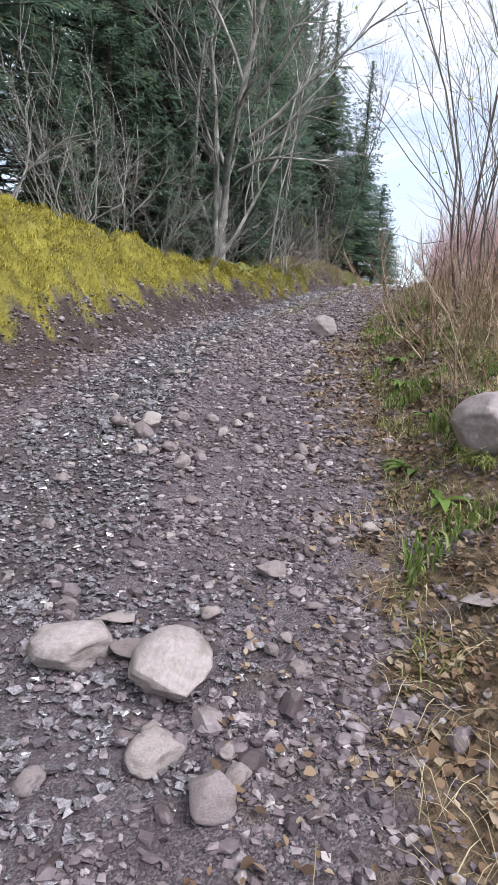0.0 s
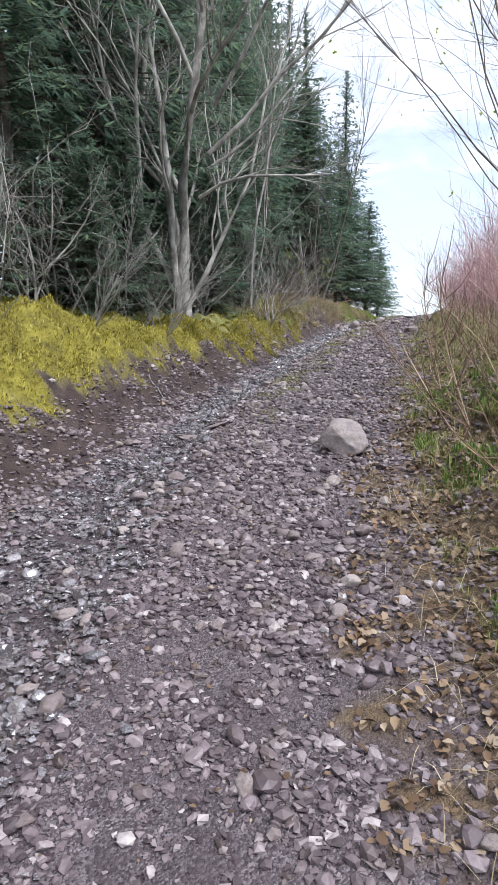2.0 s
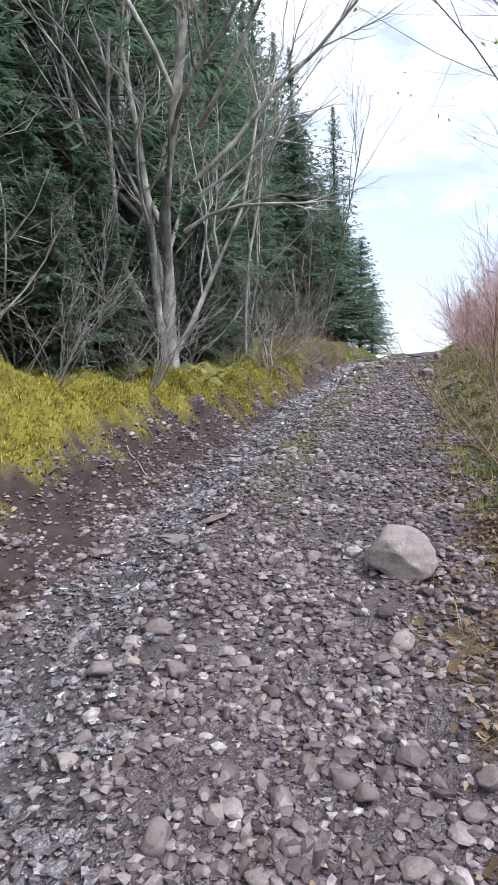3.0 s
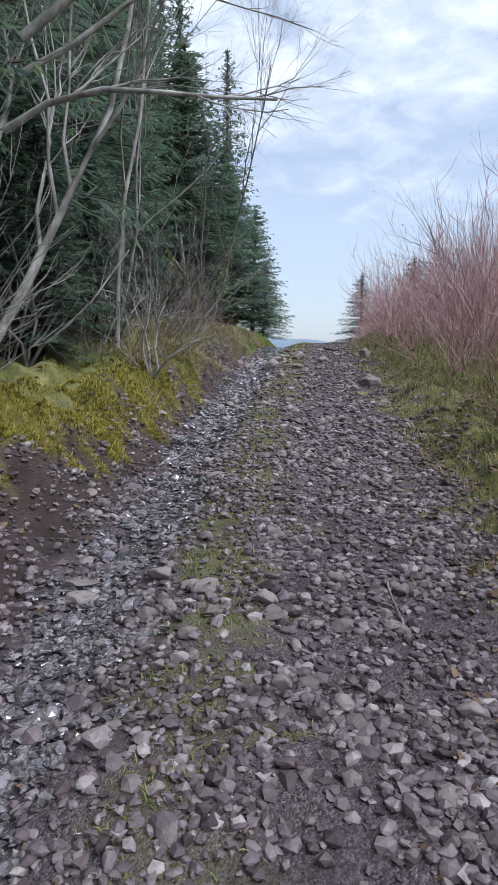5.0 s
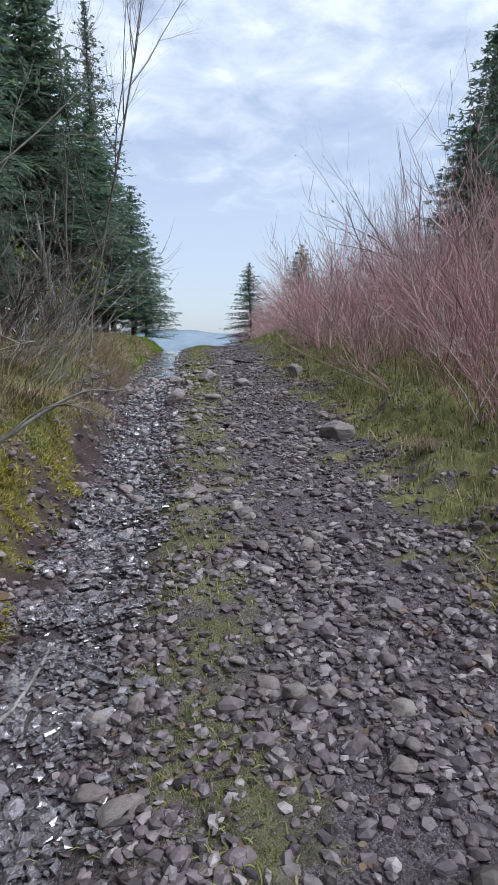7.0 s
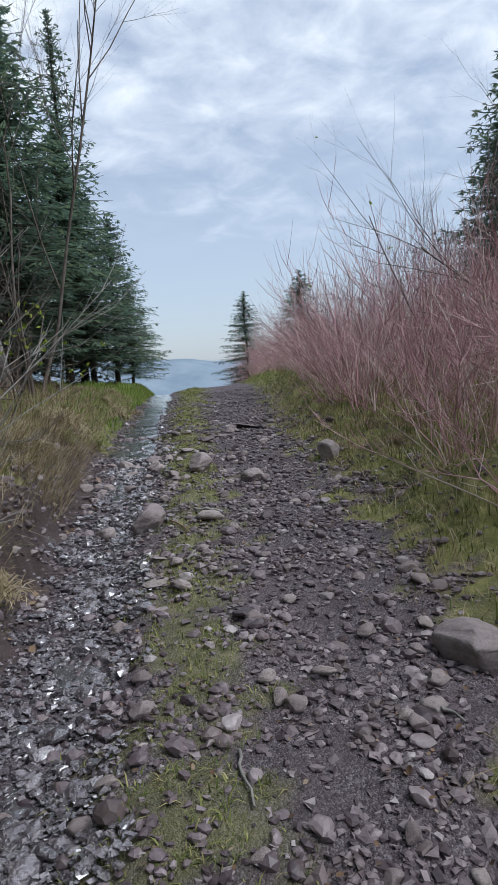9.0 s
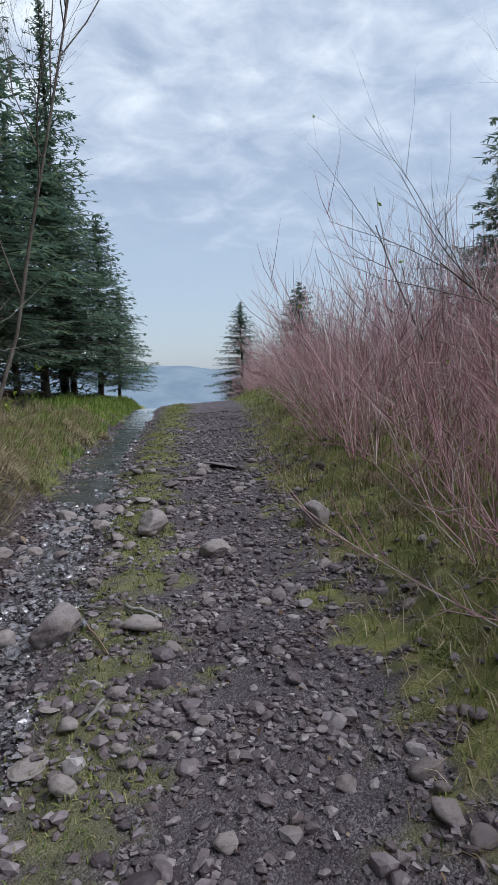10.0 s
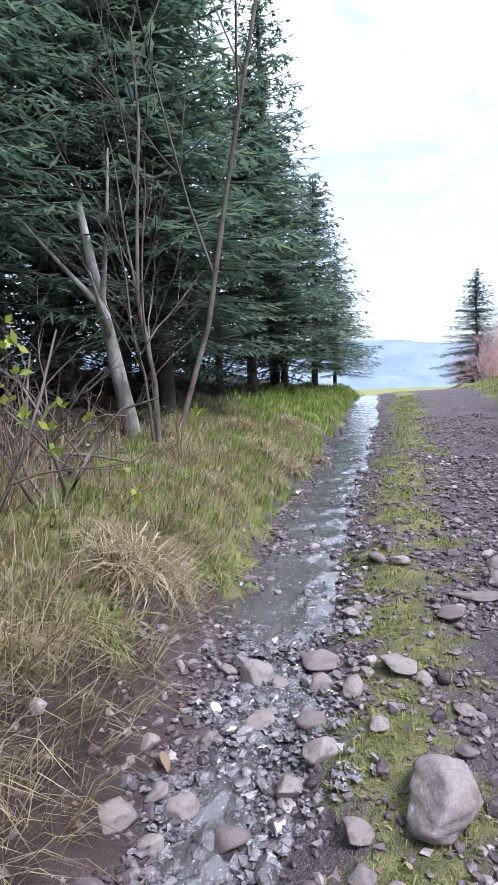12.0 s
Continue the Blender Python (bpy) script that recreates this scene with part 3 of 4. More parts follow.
stretch((-0.71, 1.70, 0.18, 0.3), (-0.56, 1.52, 0.17, 0.3), (-0.13, 1.05, 0.14, 1), (-0.08, 1.14, 0.09, 0.6), (-0.22, 2.09, 0.15, 0.5), (-0.32, 1.14, 0.16, 0.5), (-0.61, 0.98, 0.09, 0.6), (-0.75, 2.58, 0.10, 0.5))
stretch((-1.41, 3.57, 0.16, 0.8), (-0.91, 1.67, 0.08, 0.9), (-0.86, 1.50, 0.10, 0.5), (0.72, 3.25, 0.46, 0.8), (0.56, 1.90, 0.17, 0.3), (-0.02, 1.89, 0.08, 0.5), (-0.11, 1.60, 0.06, 0.8), (-0.66, 0.72, 0.10, 0.5))
stretch((-0.45, 0.70, 0.08, 0.5), (-1.85, 11.20, 0.12, 0.5), (-1.61, 10.68, 0.07, 0.6), (-1.94, 11.56, 0.10, 0.6), (-1.40, 11.55, 0.09, 0.6), (-1.93, 11.30, 0.12, 0.5), (-1.32, 11.49, 0.09, 0.6), (-1.73, 10.43, 0.08, 0.6))
stretch((-1.97, 9.77, 0.14, 0.5), (-1.75, 9.58, 0.13, 0.6), (-1.49, 9.48, 0.11, 0.6), (-1.98, 9.47, 0.11, 0.6), (-1.78, 9.16, 0.09, 0.6), (-2.11, 9.28, 0.08, 0.6), (-2.35, 9.80, 0.17, 0.35), (-1.91, 13.70, 0.15, 0.5))
stretch((-1.50, 13.32, 0.20, 0.3), (-1.18, 13.10, 0.14, 0.3), (-1.30, 13.00, 0.09, 0.8), (-1.55, 13.20, 0.12, 0.5), (-1.27, 12.92, 0.12, 0.5), (-1.59, 13.07, 0.11, 0.4), (-1.30, 13.45, 0.10, 0.4))

ICO[0] = (np.array([[x, y, z] for x in (-1, 1) for y in (-1, 1) for z in (-1, 1)]) * 0.72,
          np.array([[0, 1, 3], [0, 3, 2], [4, 6, 7], [4, 7, 5], [0, 4, 5], [0, 5, 1], [2, 3, 7], [2, 7, 6], [0, 2, 6], [0, 6, 4], [1, 5, 7], [1, 7, 3]]))


def pebbles(name, n, sampler, sizes, material, label, seed, sub=1, sink=0.15):
    """Loose stones strewn over the ground, joined into one mesh."""
    rng = np.random.RandomState(seed)
    bv, bf = ICO[sub]
    x, y = sampler(rng, n)
    n = len(x)
    s = sizes(rng, n)
    v = bv[None] * (1 + rng.normal(0, 0.16 if sub < 2 else 0.07, (n, len(bv), 1)))
    if sub == 0:
        v = v + rng.normal(0, 0.30, v.shape)
    for _ in range(4 if sub > 1 else 0):
        cut = rng.normal(0, 1, (n, 1, 3))
        cut /= np.linalg.norm(cut, axis=2, keepdims=True)
        over = np.maximum((v * cut).sum(2, keepdims=True) - rng.uniform(0.5, 0.85, (n, 1, 1)), 0)
        v = v - 0.95 * over * cut
    low, top = (0.18, 0.42) if material is WET_GRAVEL and sub == 0 else (0.22, 0.5) if sub == 0 else (0.32, 0.72)
    v = v * np.stack([np.ones(n), rng.uniform(0.55, 0.95, n), rng.uniform(low, top, n)], 1)[:, None] * (s / 2)[:, None, None]
    tilt, spin = rng.normal(0, 0.26 if material is WET_GRAVEL else 0.3, n), rng.uniform(0, 6.283, n)
    c, t = np.cos(tilt)[:, None], np.sin(tilt)[:, None]
    v = np.stack([v[..., 0], c * v[..., 1] - t * v[..., 2], t * v[..., 1] + c * v[..., 2]], -1)
    c, t = np.cos(spin)[:, None], np.sin(spin)[:, None]
    v = np.stack([c * v[..., 0] - t * v[..., 1], t * v[..., 0] + c * v[..., 1], v[..., 2]], -1)
    v = v + np.stack([x, y, height(x, y) + s * (0.25 - sink)], 1)[:, None]
    f = bf[None] + (np.arange(n) * len(bv))[:, None, None]
    ob = link_mesh(name, v.reshape(-1, 3), f.reshape(-1, 3), material, False)
    return tagged(ob, label, "gravel", kind="stuff")


def on_track(y0, y1, want):
    """Draws places on the track between y0 and y1; want(zones, x, y) is the chance to keep each."""
    def draw(rng, n):
        xs, ys, have = [], [], 0
        while have < n:
            y = rng.uniform(y0, y1, 4 * n)
            a, b = BANK(y) - 0.5, VERGE(y) + 0.7
            x = a + (b - a) * rng.uniform(0, 1, 4 * n)
            keep = rng.uniform(0, 1, 4 * n) < want(zones(x, y), x, y)
            xs.append(x[keep])
            ys.append(y[keep])
            have += keep.sum()
        return np.concatenate(xs)[:n], np.concatenate(ys)[:n]
    return draw


def clumpy(x, y, seed, size=0.6):
    return np.clip(0.55 + 0.5 * waves(x, y, size, seed), 0.2, 1)


def dry_spot(z, x, y):
    return (1 - 0.75 * z["wet"]) * (1 - 0.85 * z["moss"]) * (1 - 0.85 * z["grass"]) * (1 - 0.75 * z["litter"]) * (1 - 0.4 * z["mud"]) * clumpy(x, y, 41)


def wet_spot(z, x, y):
    return z["wet"] * clumpy(x, y, 43, 0.35) * (1 - 0.35 * smooth((8.0 - y) / 2.0)) * (1 - 0.75 * smooth((y - 18.2) / 0.9) * (np.abs(x - STREAM(y)) < 0.3))


def size_of(mid, spread, least, most):
    return lambda r, n: np.clip(r.lognormal(math.log(mid), spread, n), least, most)


pebbles("gravel", 19000, on_track(-0.2, 11.5, dry_spot), size_of(0.022, 0.35, 0.010, 0.040), GRAVEL, "loose purple-grey gravel covering the track", 1, 0)
pebbles("gravel", 18000, on_track(11.0, 25.0, dry_spot), size_of(0.022, 0.35, 0.010, 0.040), GRAVEL, "loose purple-grey gravel on the upper track", 2, 0)
pebbles("pebble_scatter", 15000, on_track(-0.2, 22.0, dry_spot), size_of(0.037, 0.28, 0.022, 0.07), GRAVEL, "angular pebbles scattered thickly over the track", 5, 1)
pebbles("gravel", 16000, on_track(-0.2, 6.0, dry_spot), size_of(0.018, 0.4, 0.008, 0.036), GRAVEL, "fine damp gravel and grit on the lower track", 11, 0)
pebbles("coarse_gravel", 1500, on_track(-0.2, 20.0, dry_spot), size_of(0.064, 0.25, 0.05, 0.11), GRAVEL, "coarse angular stones scattered over the track", 3, 2)
pebbles("pebble_scatter", 8500, on_track(4.5, 12.5, dry_spot), size_of(0.044, 0.22, 0.03, 0.07), GRAVEL, "pebbles lying close together on the steep stretch", 7, 1)
pebbles("wet_gravel", 10000, on_track(1.0, 24.0, wet_spot), size_of(0.022, 0.4, 0.010, 0.042), WET_GRAVEL, "dark wet gravel glistening in the rut", 4, 0, -0.12)
pebbles("wet_gravel", 13000, on_track(11.8, 18.8, wet_spot), size_of(0.020, 0.4, 0.010, 0.040), WET_GRAVEL, "wet shards of gravel paving the rut", 9, 0, -0.2)
pebbles("wet_gravel", 13000, on_track(0.0, 8.5, wet_spot), size_of(0.023, 0.4, 0.010, 0.045), WET_GRAVEL, "dark wet gravel on the lower track", 10, 0, -0.05)
pebbles("wet_gravel", 7500, on_track(8.0, 13.5, wet_spot), size_of(0.024, 0.4, 0.010, 0.045), WET_GRAVEL, "wet gravel washed by the trickle", 14, 0, -0.15)
pebbles("wet_stones", 520, on_track(3.0, 22.0, wet_spot), size_of(0.07, 0.25, 0.05, 0.11), WET_GRAVEL, "wet stones breaking the trickling water", 6, 2, 0.1)


def set_stones():
    """The larger stones bedded in the track, each a piece of its own."""
    rng = np.random.RandomState(8)
    xs, ys = on_track(0.3, 19.5, dry_spot)(rng, 300)
    for x, y in zip(xs, ys):
        s = rng.uniform(0.055, 0.105)
        ob = new("stone", ROCKS[rng.randint(8)])
        ob.parent = LAND
        ob.location = (x, y, lay(x, y) + 0.12 * s)
        ob.rotation_euler = (rng.normal(0, 0.15), rng.normal(0, 0.15), rng.uniform(0, 6.28))
        ob.scale = (s, s * rng.uniform(0.7, 0.95), s * rng.uniform(0.4, 0.75))


set_stones()


# ---- grass, moss and litter ----
def blades(name, places, material, label, category, seed, long, wide, lean=0.5, down=None):
    """Grass blades or moss shoots, each a bent tapering strip, joined into one mesh."""
    rng = np.random.RandomState(seed)
    x, y = places(rng)
    n = len(x)
    L = long * rng.uniform(0.5, 1.35, n)
    a = rng.uniform(0, 6.283, n)
    out = np.stack([np.cos(a), np.sin(a)], 1) * (lean * rng.uniform(0.2, 1.5, n))[:, None]
    if down is not None:
        out = out + np.asarray(down)[None] * rng.uniform(0.6, 1.4, n)[:, None]
    up = np.stack([out[:, 0] * L, out[:, 1] * L, L * np.clip(1.0 - 0.35 * np.linalg.norm(out, axis=1), 0.12, 1)], 1)
    base = np.stack([x, y, height(x, y) - 0.006], 1)
    side = np.stack([-np.sin(a), np.cos(a), 0 * a], 1) * (wide * rng.uniform(0.6, 1.3, n))[:, None] / 2
    bent = up * np.array([0.42, 0.42, 0.62])
    droop = up - np.array([0, 0, 1.0]) * (0.25 * np.linalg.norm(out, axis=1) * L)[:, None]
    v = np.stack([base - side, base + side, base + bent + side * 0.75, base + bent - side * 0.75, base + droop], 1)
    i = np.arange(n) * 5
    f = np.concatenate([np.stack([i, i + 1, i + 2], 1), np.stack([i, i + 2, i + 3], 1), np.stack([i + 3, i + 2, i + 4], 1)])
    return tagged(link_mesh(name, v.reshape(-1, 3), f, material), label, category, kind="stuff")


def strewn(n, x0, x1, y0, y1, want):
    """Places by chance want(zones, x, y) between bounds that may depend on y."""
    def draw(rng):
        xs, ys, have, tries = [], [], 0, 0
        while have < n and tries < 40:
            y = rng.uniform(y0, y1, 2 * n)
            a, b = x0(y), x1(y)
            x = a + (b - a) * rng.uniform(0, 1, 2 * n)
            keep = rng.uniform(0, 1, 2 * n) < want(zones(x, y), x, y)
            xs.append(x[keep])
            ys.append(y[keep])
            have, tries = have + keep.sum(), tries + 1
        return np.concatenate(xs)[:n], np.concatenate(ys)[:n]
    return draw


def left_of(far):
    return lambda y: BANK(y) - far


def right_of(far):
    return lambda y: VERGE(y) + far


blades("moss", strewn(85000, left_of(2.6), left_of(0.0), 1.5, 12.6, lambda z, x, y: z["moss"] * clumpy(x, y, 51, 0.4)), MOSS,
       "bright yellow-green moss and dead grass cloaking the bank", "moss", 61, 0.048, 0.009, 0.9, (0.35, -0.12))
blades("moss", strewn(26000, left_of(1.6), left_of(0.0), 10.5, 16.5, lambda z, x, y: z["moss"] * clumpy(x, y, 52, 0.4)), MOSS,
       "olive moss on the low bank edge", "moss", 62, 0.042, 0.009, 0.6, (0.5, -0.2))
blades("grass", strewn(16000, left_of(2.0), left_of(0.0), 13.5, 36.0, lambda z, x, y: z["grass"] * clumpy(x, y, 53, 0.5)), GRASS,
       "green grass on the edge of the forest bank", "grass", 63, 0.13, 0.007, 0.5, (0.3, -0.1))
blades("dry_grass", strewn(29000, left_of(1.7), left_of(0.12), 13.5, 23.0, lambda z, x, y: (z["grass"] + 0.35 * z["mud"]) * clumpy(x, y, 54, 0.6)), STRAW,
       "bleached dry grass hanging over the bank", "grass", 64, 0.17, 0.0035, 0.8, (0.5, -0.2))
blades("grass", strewn(9000, left_of(1.6), left_of(0.1), 12.8, 18.5, lambda z, x, y: z["grass"] * clumpy(x, y, 59, 0.5)), GRASS,
       "uneven grass spilling over the bank edge", "grass", 72, 0.10, 0.006, 0.8, (0.4, -0.2))
blades("grass", strewn(34000, right_of(-0.15), right_of(2.6), 7.5, 34.0, lambda z, x, y: z["grass"] * clumpy(x, y, 55, 0.5)), GRASS,
       "short green grass on the verge", "grass", 65, 0.085, 0.007, 0.6)
blades("grass", strewn(24000, lambda y: MIDDLE(y) - 0.5, lambda y: MIDDLE(y) + 0.5, 7.0, 30.0, lambda z, x, y: z["grass"] * clumpy(x, y, 56, 0.4)), GRASS,
       "thin worn grass on the crown between the ruts", "grass", 66, 0.04, 0.005, 0.9)
blades("dry_grass", strewn(17000, right_of(-0.25), right_of(1.6), 0.2, 22.0, lambda z, x, y: (z["litter"] + 0.3 * z["grass"]) * clumpy(x, y, 57, 0.5)), STRAW,
       "flattened straw and dead stalks on the verge", "grass", 67, 0.14, 0.003, 1.6)
blades("dry_grass", strewn(16000, right_of(-0.1), right_of(1.7), 9.5, 24.0, lambda z, x, y: clumpy(x, y, 77, 0.5) * smooth((x - VERGE(y) + 0.1) / 0.4)), STRAW,
       "pale straw mixed through the verge grass", "grass", 78, 0.13, 0.0045, 1.0)
blades("grass", strewn(11000, right_of(0.05), right_of(1.5), 1.5, 9.0, lambda z, x, y: clumpy(x, y, 86, 0.5) * smooth(waves(x, y, 0.7, 87) * 1.6 + 0.25)), GRASS,
       "yellow-green grass coming through the dead leaves", "grass", 88, 0.075, 0.006, 0.8)
blades("green_grass", strewn(3500, right_of(0.1), right_of(1.2), 1.5, 8.5, lambda z, x, y: smooth(waves(x, y, 0.9, 58) * 2.2 - 0.4)), GREEN_PLANT,
       "fresh green grass tufts among dead leaves", "grass", 68, 0.11, 0.010, 0.5)
blades("green_grass", strewn(20000, left_of(2.1), left_of(0.0), 18.5, 34.0, lambda z, x, y: (0.15 + 0.85 * z["grass"]) * clumpy(x, y, 69, 0.7) * smooth((y - 17.5 + 0.8 * waves(x, y, 0.8, 71)) / 3.0)), LUSH,
       "lush bright grass below the last spruces", "grass", 70, 0.13, 0.010, 0.5, (0.3, -0.1))


blades("dry_grass", strewn(3600, left_of(0.5), left_of(0.06), 16.3, 19.2, lambda z, x, y: clumpy(x, y, 83, 0.4)), STRAW,
       "long straw drooping over the bare soil of the bank", "grass", 84, 0.19, 0.004, 0.5, (0.75, -0.15))


def leaf_litter(name, n, places, label, seed, size=0.05):
    rng = np.random.RandomState(seed)
    x, y = places(rng)
    n = len(x)
    a, s = rng.uniform(0, 6.283, n), size * rng.uniform(0.5, 1.4, n)
    u = np.stack([np.cos(a), np.sin(a), rng.normal(0, 0.35, n)], 1) * s[:, None]
    w = np.stack([-np.sin(a), np.cos(a), rng.normal(0, 0.35, n)], 1) * (s * 0.36)[:, None]
    c = np.stack([x, y, height(x, y) + 0.012 + 0.3 * s * rng.uniform(0, 1, n)], 1)
    curl = np.array([0, 0, 1.0]) * (s * rng.uniform(-0.1, 0.5, n))[:, None]
    v = np.stack([c - u / 2, c - u * 0.2 + w * 0.9 + curl, c + u * 0.15 + w + curl * 1.2, c + u / 2 + curl * 0.6, c + u * 0.1 - w + curl * 0.7, c - u * 0.22 - w * 0.75 + curl * 0.5], 1)
    i = np.arange(n) * 6
    f = np.concatenate([np.stack([i, i + a, i + a + 1], 1) for a in (1, 2, 3, 4)])
    tagged(link_mesh(name, v.reshape(-1, 3), f, DEAD_LEAF), label, "leaf litter", kind="stuff")


leaf_litter("leaf_litter", 16000, strewn(16000, right_of(-0.45), right_of(1.5), 0.0, 12.0, lambda z, x, y: (0.08 + z["litter"]) * clumpy(x, y, 59, 0.5)), "brown dead leaves strewn over the verge", 71, 0.030)
leaf_litter("leaf_litter", 5000, strewn(5000, left_of(2.5), left_of(-0.3), 2.0, 24.0, lambda z, x, y: (0.15 * z["mud"] + z["woods"] + 0.25 * z["grass"]) * clumpy(x, y, 60, 0.5)), "dead leaves caught along the bank", 72, 0.038)
leaf_litter("track_litter", 1200, strewn(1200, left_of(0.0), right_of(0.0), 0.0, 20.0, lambda z, x, y: (1 - z["wet"]) * 0.5), "small leaf scraps and bark crumbs on the gravel", 73, 0.018)

blades("dry_grass", strewn(6000, right_of(0.7), right_of(2.1), 9.0, 32.0, lambda z, x, y: clumpy(x, y, 80, 0.6)), STRAW,
       "tall yellowed grass at the foot of the thicket", "grass", 81, 0.30, 0.006, 0.45)


def tussock(name, seed, material, label, long, n):
    """A grass tussock: arching blades round one root."""
    rng = np.random.RandomState(seed)
    root = empty(name, 0, 0, 0, label, "grass", "grass tussocks along the track")
    b = Buf()
    for _ in range(n):
        a, L = rng.uniform(0, 6.283), long * rng.uniform(0.5, 1.2)
        out, s = np.array([math.cos(a), math.sin(a), 0]), rng.uniform(0.25, 1.1)
        t = np.linspace(0, 1, 4)
        p = np.append(rng.normal(0, 0.06, 2), 0) + out * (L * s * t ** 1.3)[:, None] + np.array([0, 0, 1]) * (L * (1.0 * t - (0.45 + 0.5 * s) * t * t))[:, None]
        w = np.array([-out[1], out[0], 0]) * rng.uniform(0.0016, 0.003)
        v = np.concatenate([p[:3] - w, p[:3] + w, p[3:]])
        b.add(v, [[0, 1, 4, 3], [1, 2, 5, 4]])
        b.add(np.array([v[2], v[5], v[6]]), [[0, 1, 2]])
    b.link("blade_tuft", material, root)
    return root


def build_tussocks():
    rng = np.random.RandomState(17)
    kinds = [tussock("grass_tussock", 1, STRAW, "bleached straw tussock overhanging the bank", 0.32, 260),
             tussock("grass_tussock", 2, STRAW, "bleached straw tussock overhanging the bank", 0.26, 240),
             tussock("grass_tussock", 3, GRASS, "green and yellow grass tussock", 0.22, 260)]
    for y in np.arange(13.2, 23.5, 0.42):
        for d in (0.36 if y < 18.0 else 0.16, 0.62, 1.0):
            if rng.uniform() < 0.75:
                x = float(BANK(y)) - d + rng.normal(0, 0.08)
                ob = copy_thing(kinds[rng.randint(3)], Matrix.Translation((x, y + rng.normal(0, 0.12), lay(x, y, 0.01))) @ Euler((0.0, 0.45 if d < 0.4 else 0.1, rng.uniform(-0.4, 0.4))).to_matrix().to_4x4())
                ob.scale = (rng.uniform(0.7, 1.15),) * 3
    for y in np.arange(1.5, 21.0, 0.7):
        x = float(VERGE(y)) + rng.uniform(0.25, 1.0)
        ob = copy_thing(kinds[rng.randint(1, 3)], Matrix.Translation((x, y, lay(x, y, 0.01))) @ Euler((0.0, 0.0, rng.uniform(0, 6.28))).to_matrix().to_4x4())
        ob.scale = (rng.uniform(0.5, 0.85),) * 3
    for k in kinds:
        for o in (*k.children_recursive, k):
            bpy.data.objects.remove(o)


build_tussocks()


# ---- trees ----
def spruce(name, seed, tall, wide, bare, dense, label, foot=0.25):
    """A spruce: tapered trunk, whorls of drooping boughs with needle sprays, dead twigs below."""
    rng = np.random.RandomState(seed)
    root = empty(name, 0, 0, 0, label, "tree", "spruces along the track")
    wood, crown = Buf(), Buf()
    n = 9
    hs = np.linspace(-0.15, tall, n)
    sway = np.cumsum(rng.normal(0, 0.02, (n, 2)), 0)
    wood.tube(np.stack([sway[:, 0], sway[:, 1], hs], 1), 0.013 * tall * np.linspace(1, 0.06, n) + 0.004, 8)
    z = foot
    while z < tall - 0.08:
        f = z / tall
        reach_out = wide * (1 - f) ** 0.85 * (0.55 + 0.45 * min(1, f / 0.18))
        count = rng.randint(5 + (f > 0.4), 8 + (f > 0.4)) if tall > 8 else rng.randint(6, 9)
        for k in range(count):
            a = k * 6.283 / count + rng.uniform(-0.5, 0.5)
            out = np.array([math.cos(a), math.sin(a), 0])
            blen = reach_out * rng.uniform(0.65, 1.06) + 0.07
            dead = z < bare * rng.uniform(0.6, 1.25)
            zz = max(0.05, z + rng.uniform(-0.2, 0.2))
            rise0 = 0.35 * f ** 0.7 - 0.10
            t = np.linspace(0, 1, 6)
            base = np.array([np.interp(zz, hs, sway[:, 0]), np.interp(zz, hs, sway[:, 1]), zz])
            curve = rise0 * t + (-0.38 + 0.25 * f) * t * t + 0.20 * t ** 3
            pts = base + out * (blen * t)[:, None] + np.array([0, 0, 1]) * (blen * curve)[:, None] + rng.normal(0, 0.012, (6, 3))
            wood.tube(pts[[0, 2, 4, 5]], (0.004 + 0.009 * blen) * np.array([1, 0.7, 0.4, 0.25]), 3)
            side = np.array([-out[1], out[0], 0])
            step = (0.095 if tall > 8 else 0.115) / dense
            s = (0.30 if dead else 0.08) * blen
            while s < blen:
                u = s / blen
                p = np.array([np.interp(u, t, pts[:, i]) for i in range(3)])
                for sg in (-1, 1):
                    tl = (0.07 + 0.34 * blen * (1.06 - u) ** 0.5 * min(1.0, 0.45 + u * 1.4)) * rng.uniform(0.6, 1.2)
                    tl = min(tl, 0.48)
                    d = unit(out * rng.uniform(0.4, 0.95) + side * sg + np.array([0, 0, rng.uniform(-0.75, 0.12)]))
                    if dead:
                        if rng.uniform() < 0.25:
                            wood.tube([p, p + d * tl * 0.9], [0.003, 0.0012], 3)
                        continue
                    tip = p + d * tl
                    flat = unit(np.cross(d, [0, 0, 1.0]))
                    thick = rng.uniform(0.013, 0.022) / min(dense, 1.0) ** 0.6
                    crown.kite(p, tip, flat * thick, 0.35)
                    for q in ((0.2, 0.55) if dense > 0.5 else (0.3,)):
                        b = p + d * tl * q
                        for s2 in (-1, 1):
                            e = unit(d * 0.9 + flat * s2 * rng.uniform(0.6, 1.1) + np.array([0, 0, rng.uniform(-0.7, 0.2)]))
                            crown.kite(b, b + e * (0.05 + 0.42 * tl) * (1.1 - q), unit(np.cross(e, [0, 0.2, 1.0])) * thick * 0.65, 0.4)
                s += step * rng.uniform(0.7, 1.4)
            if not dead:
                for i in range(1, 5):
                    crown.kite(pts[i], pts[i + 1] + (pts[i + 1] - pts[i]) * 0.25, side * 0.026, 0.5)
        z += (0.13 + 0.13 * (1 - f)) * (0.55 if tall < 8 else 1.15) * rng.uniform(0.8, 1.25)
    wood.link("trunk", SPRUCE_BARK, root)
    crown.link("crown", NEEDLE, root, smooth_shade=False)
    return root


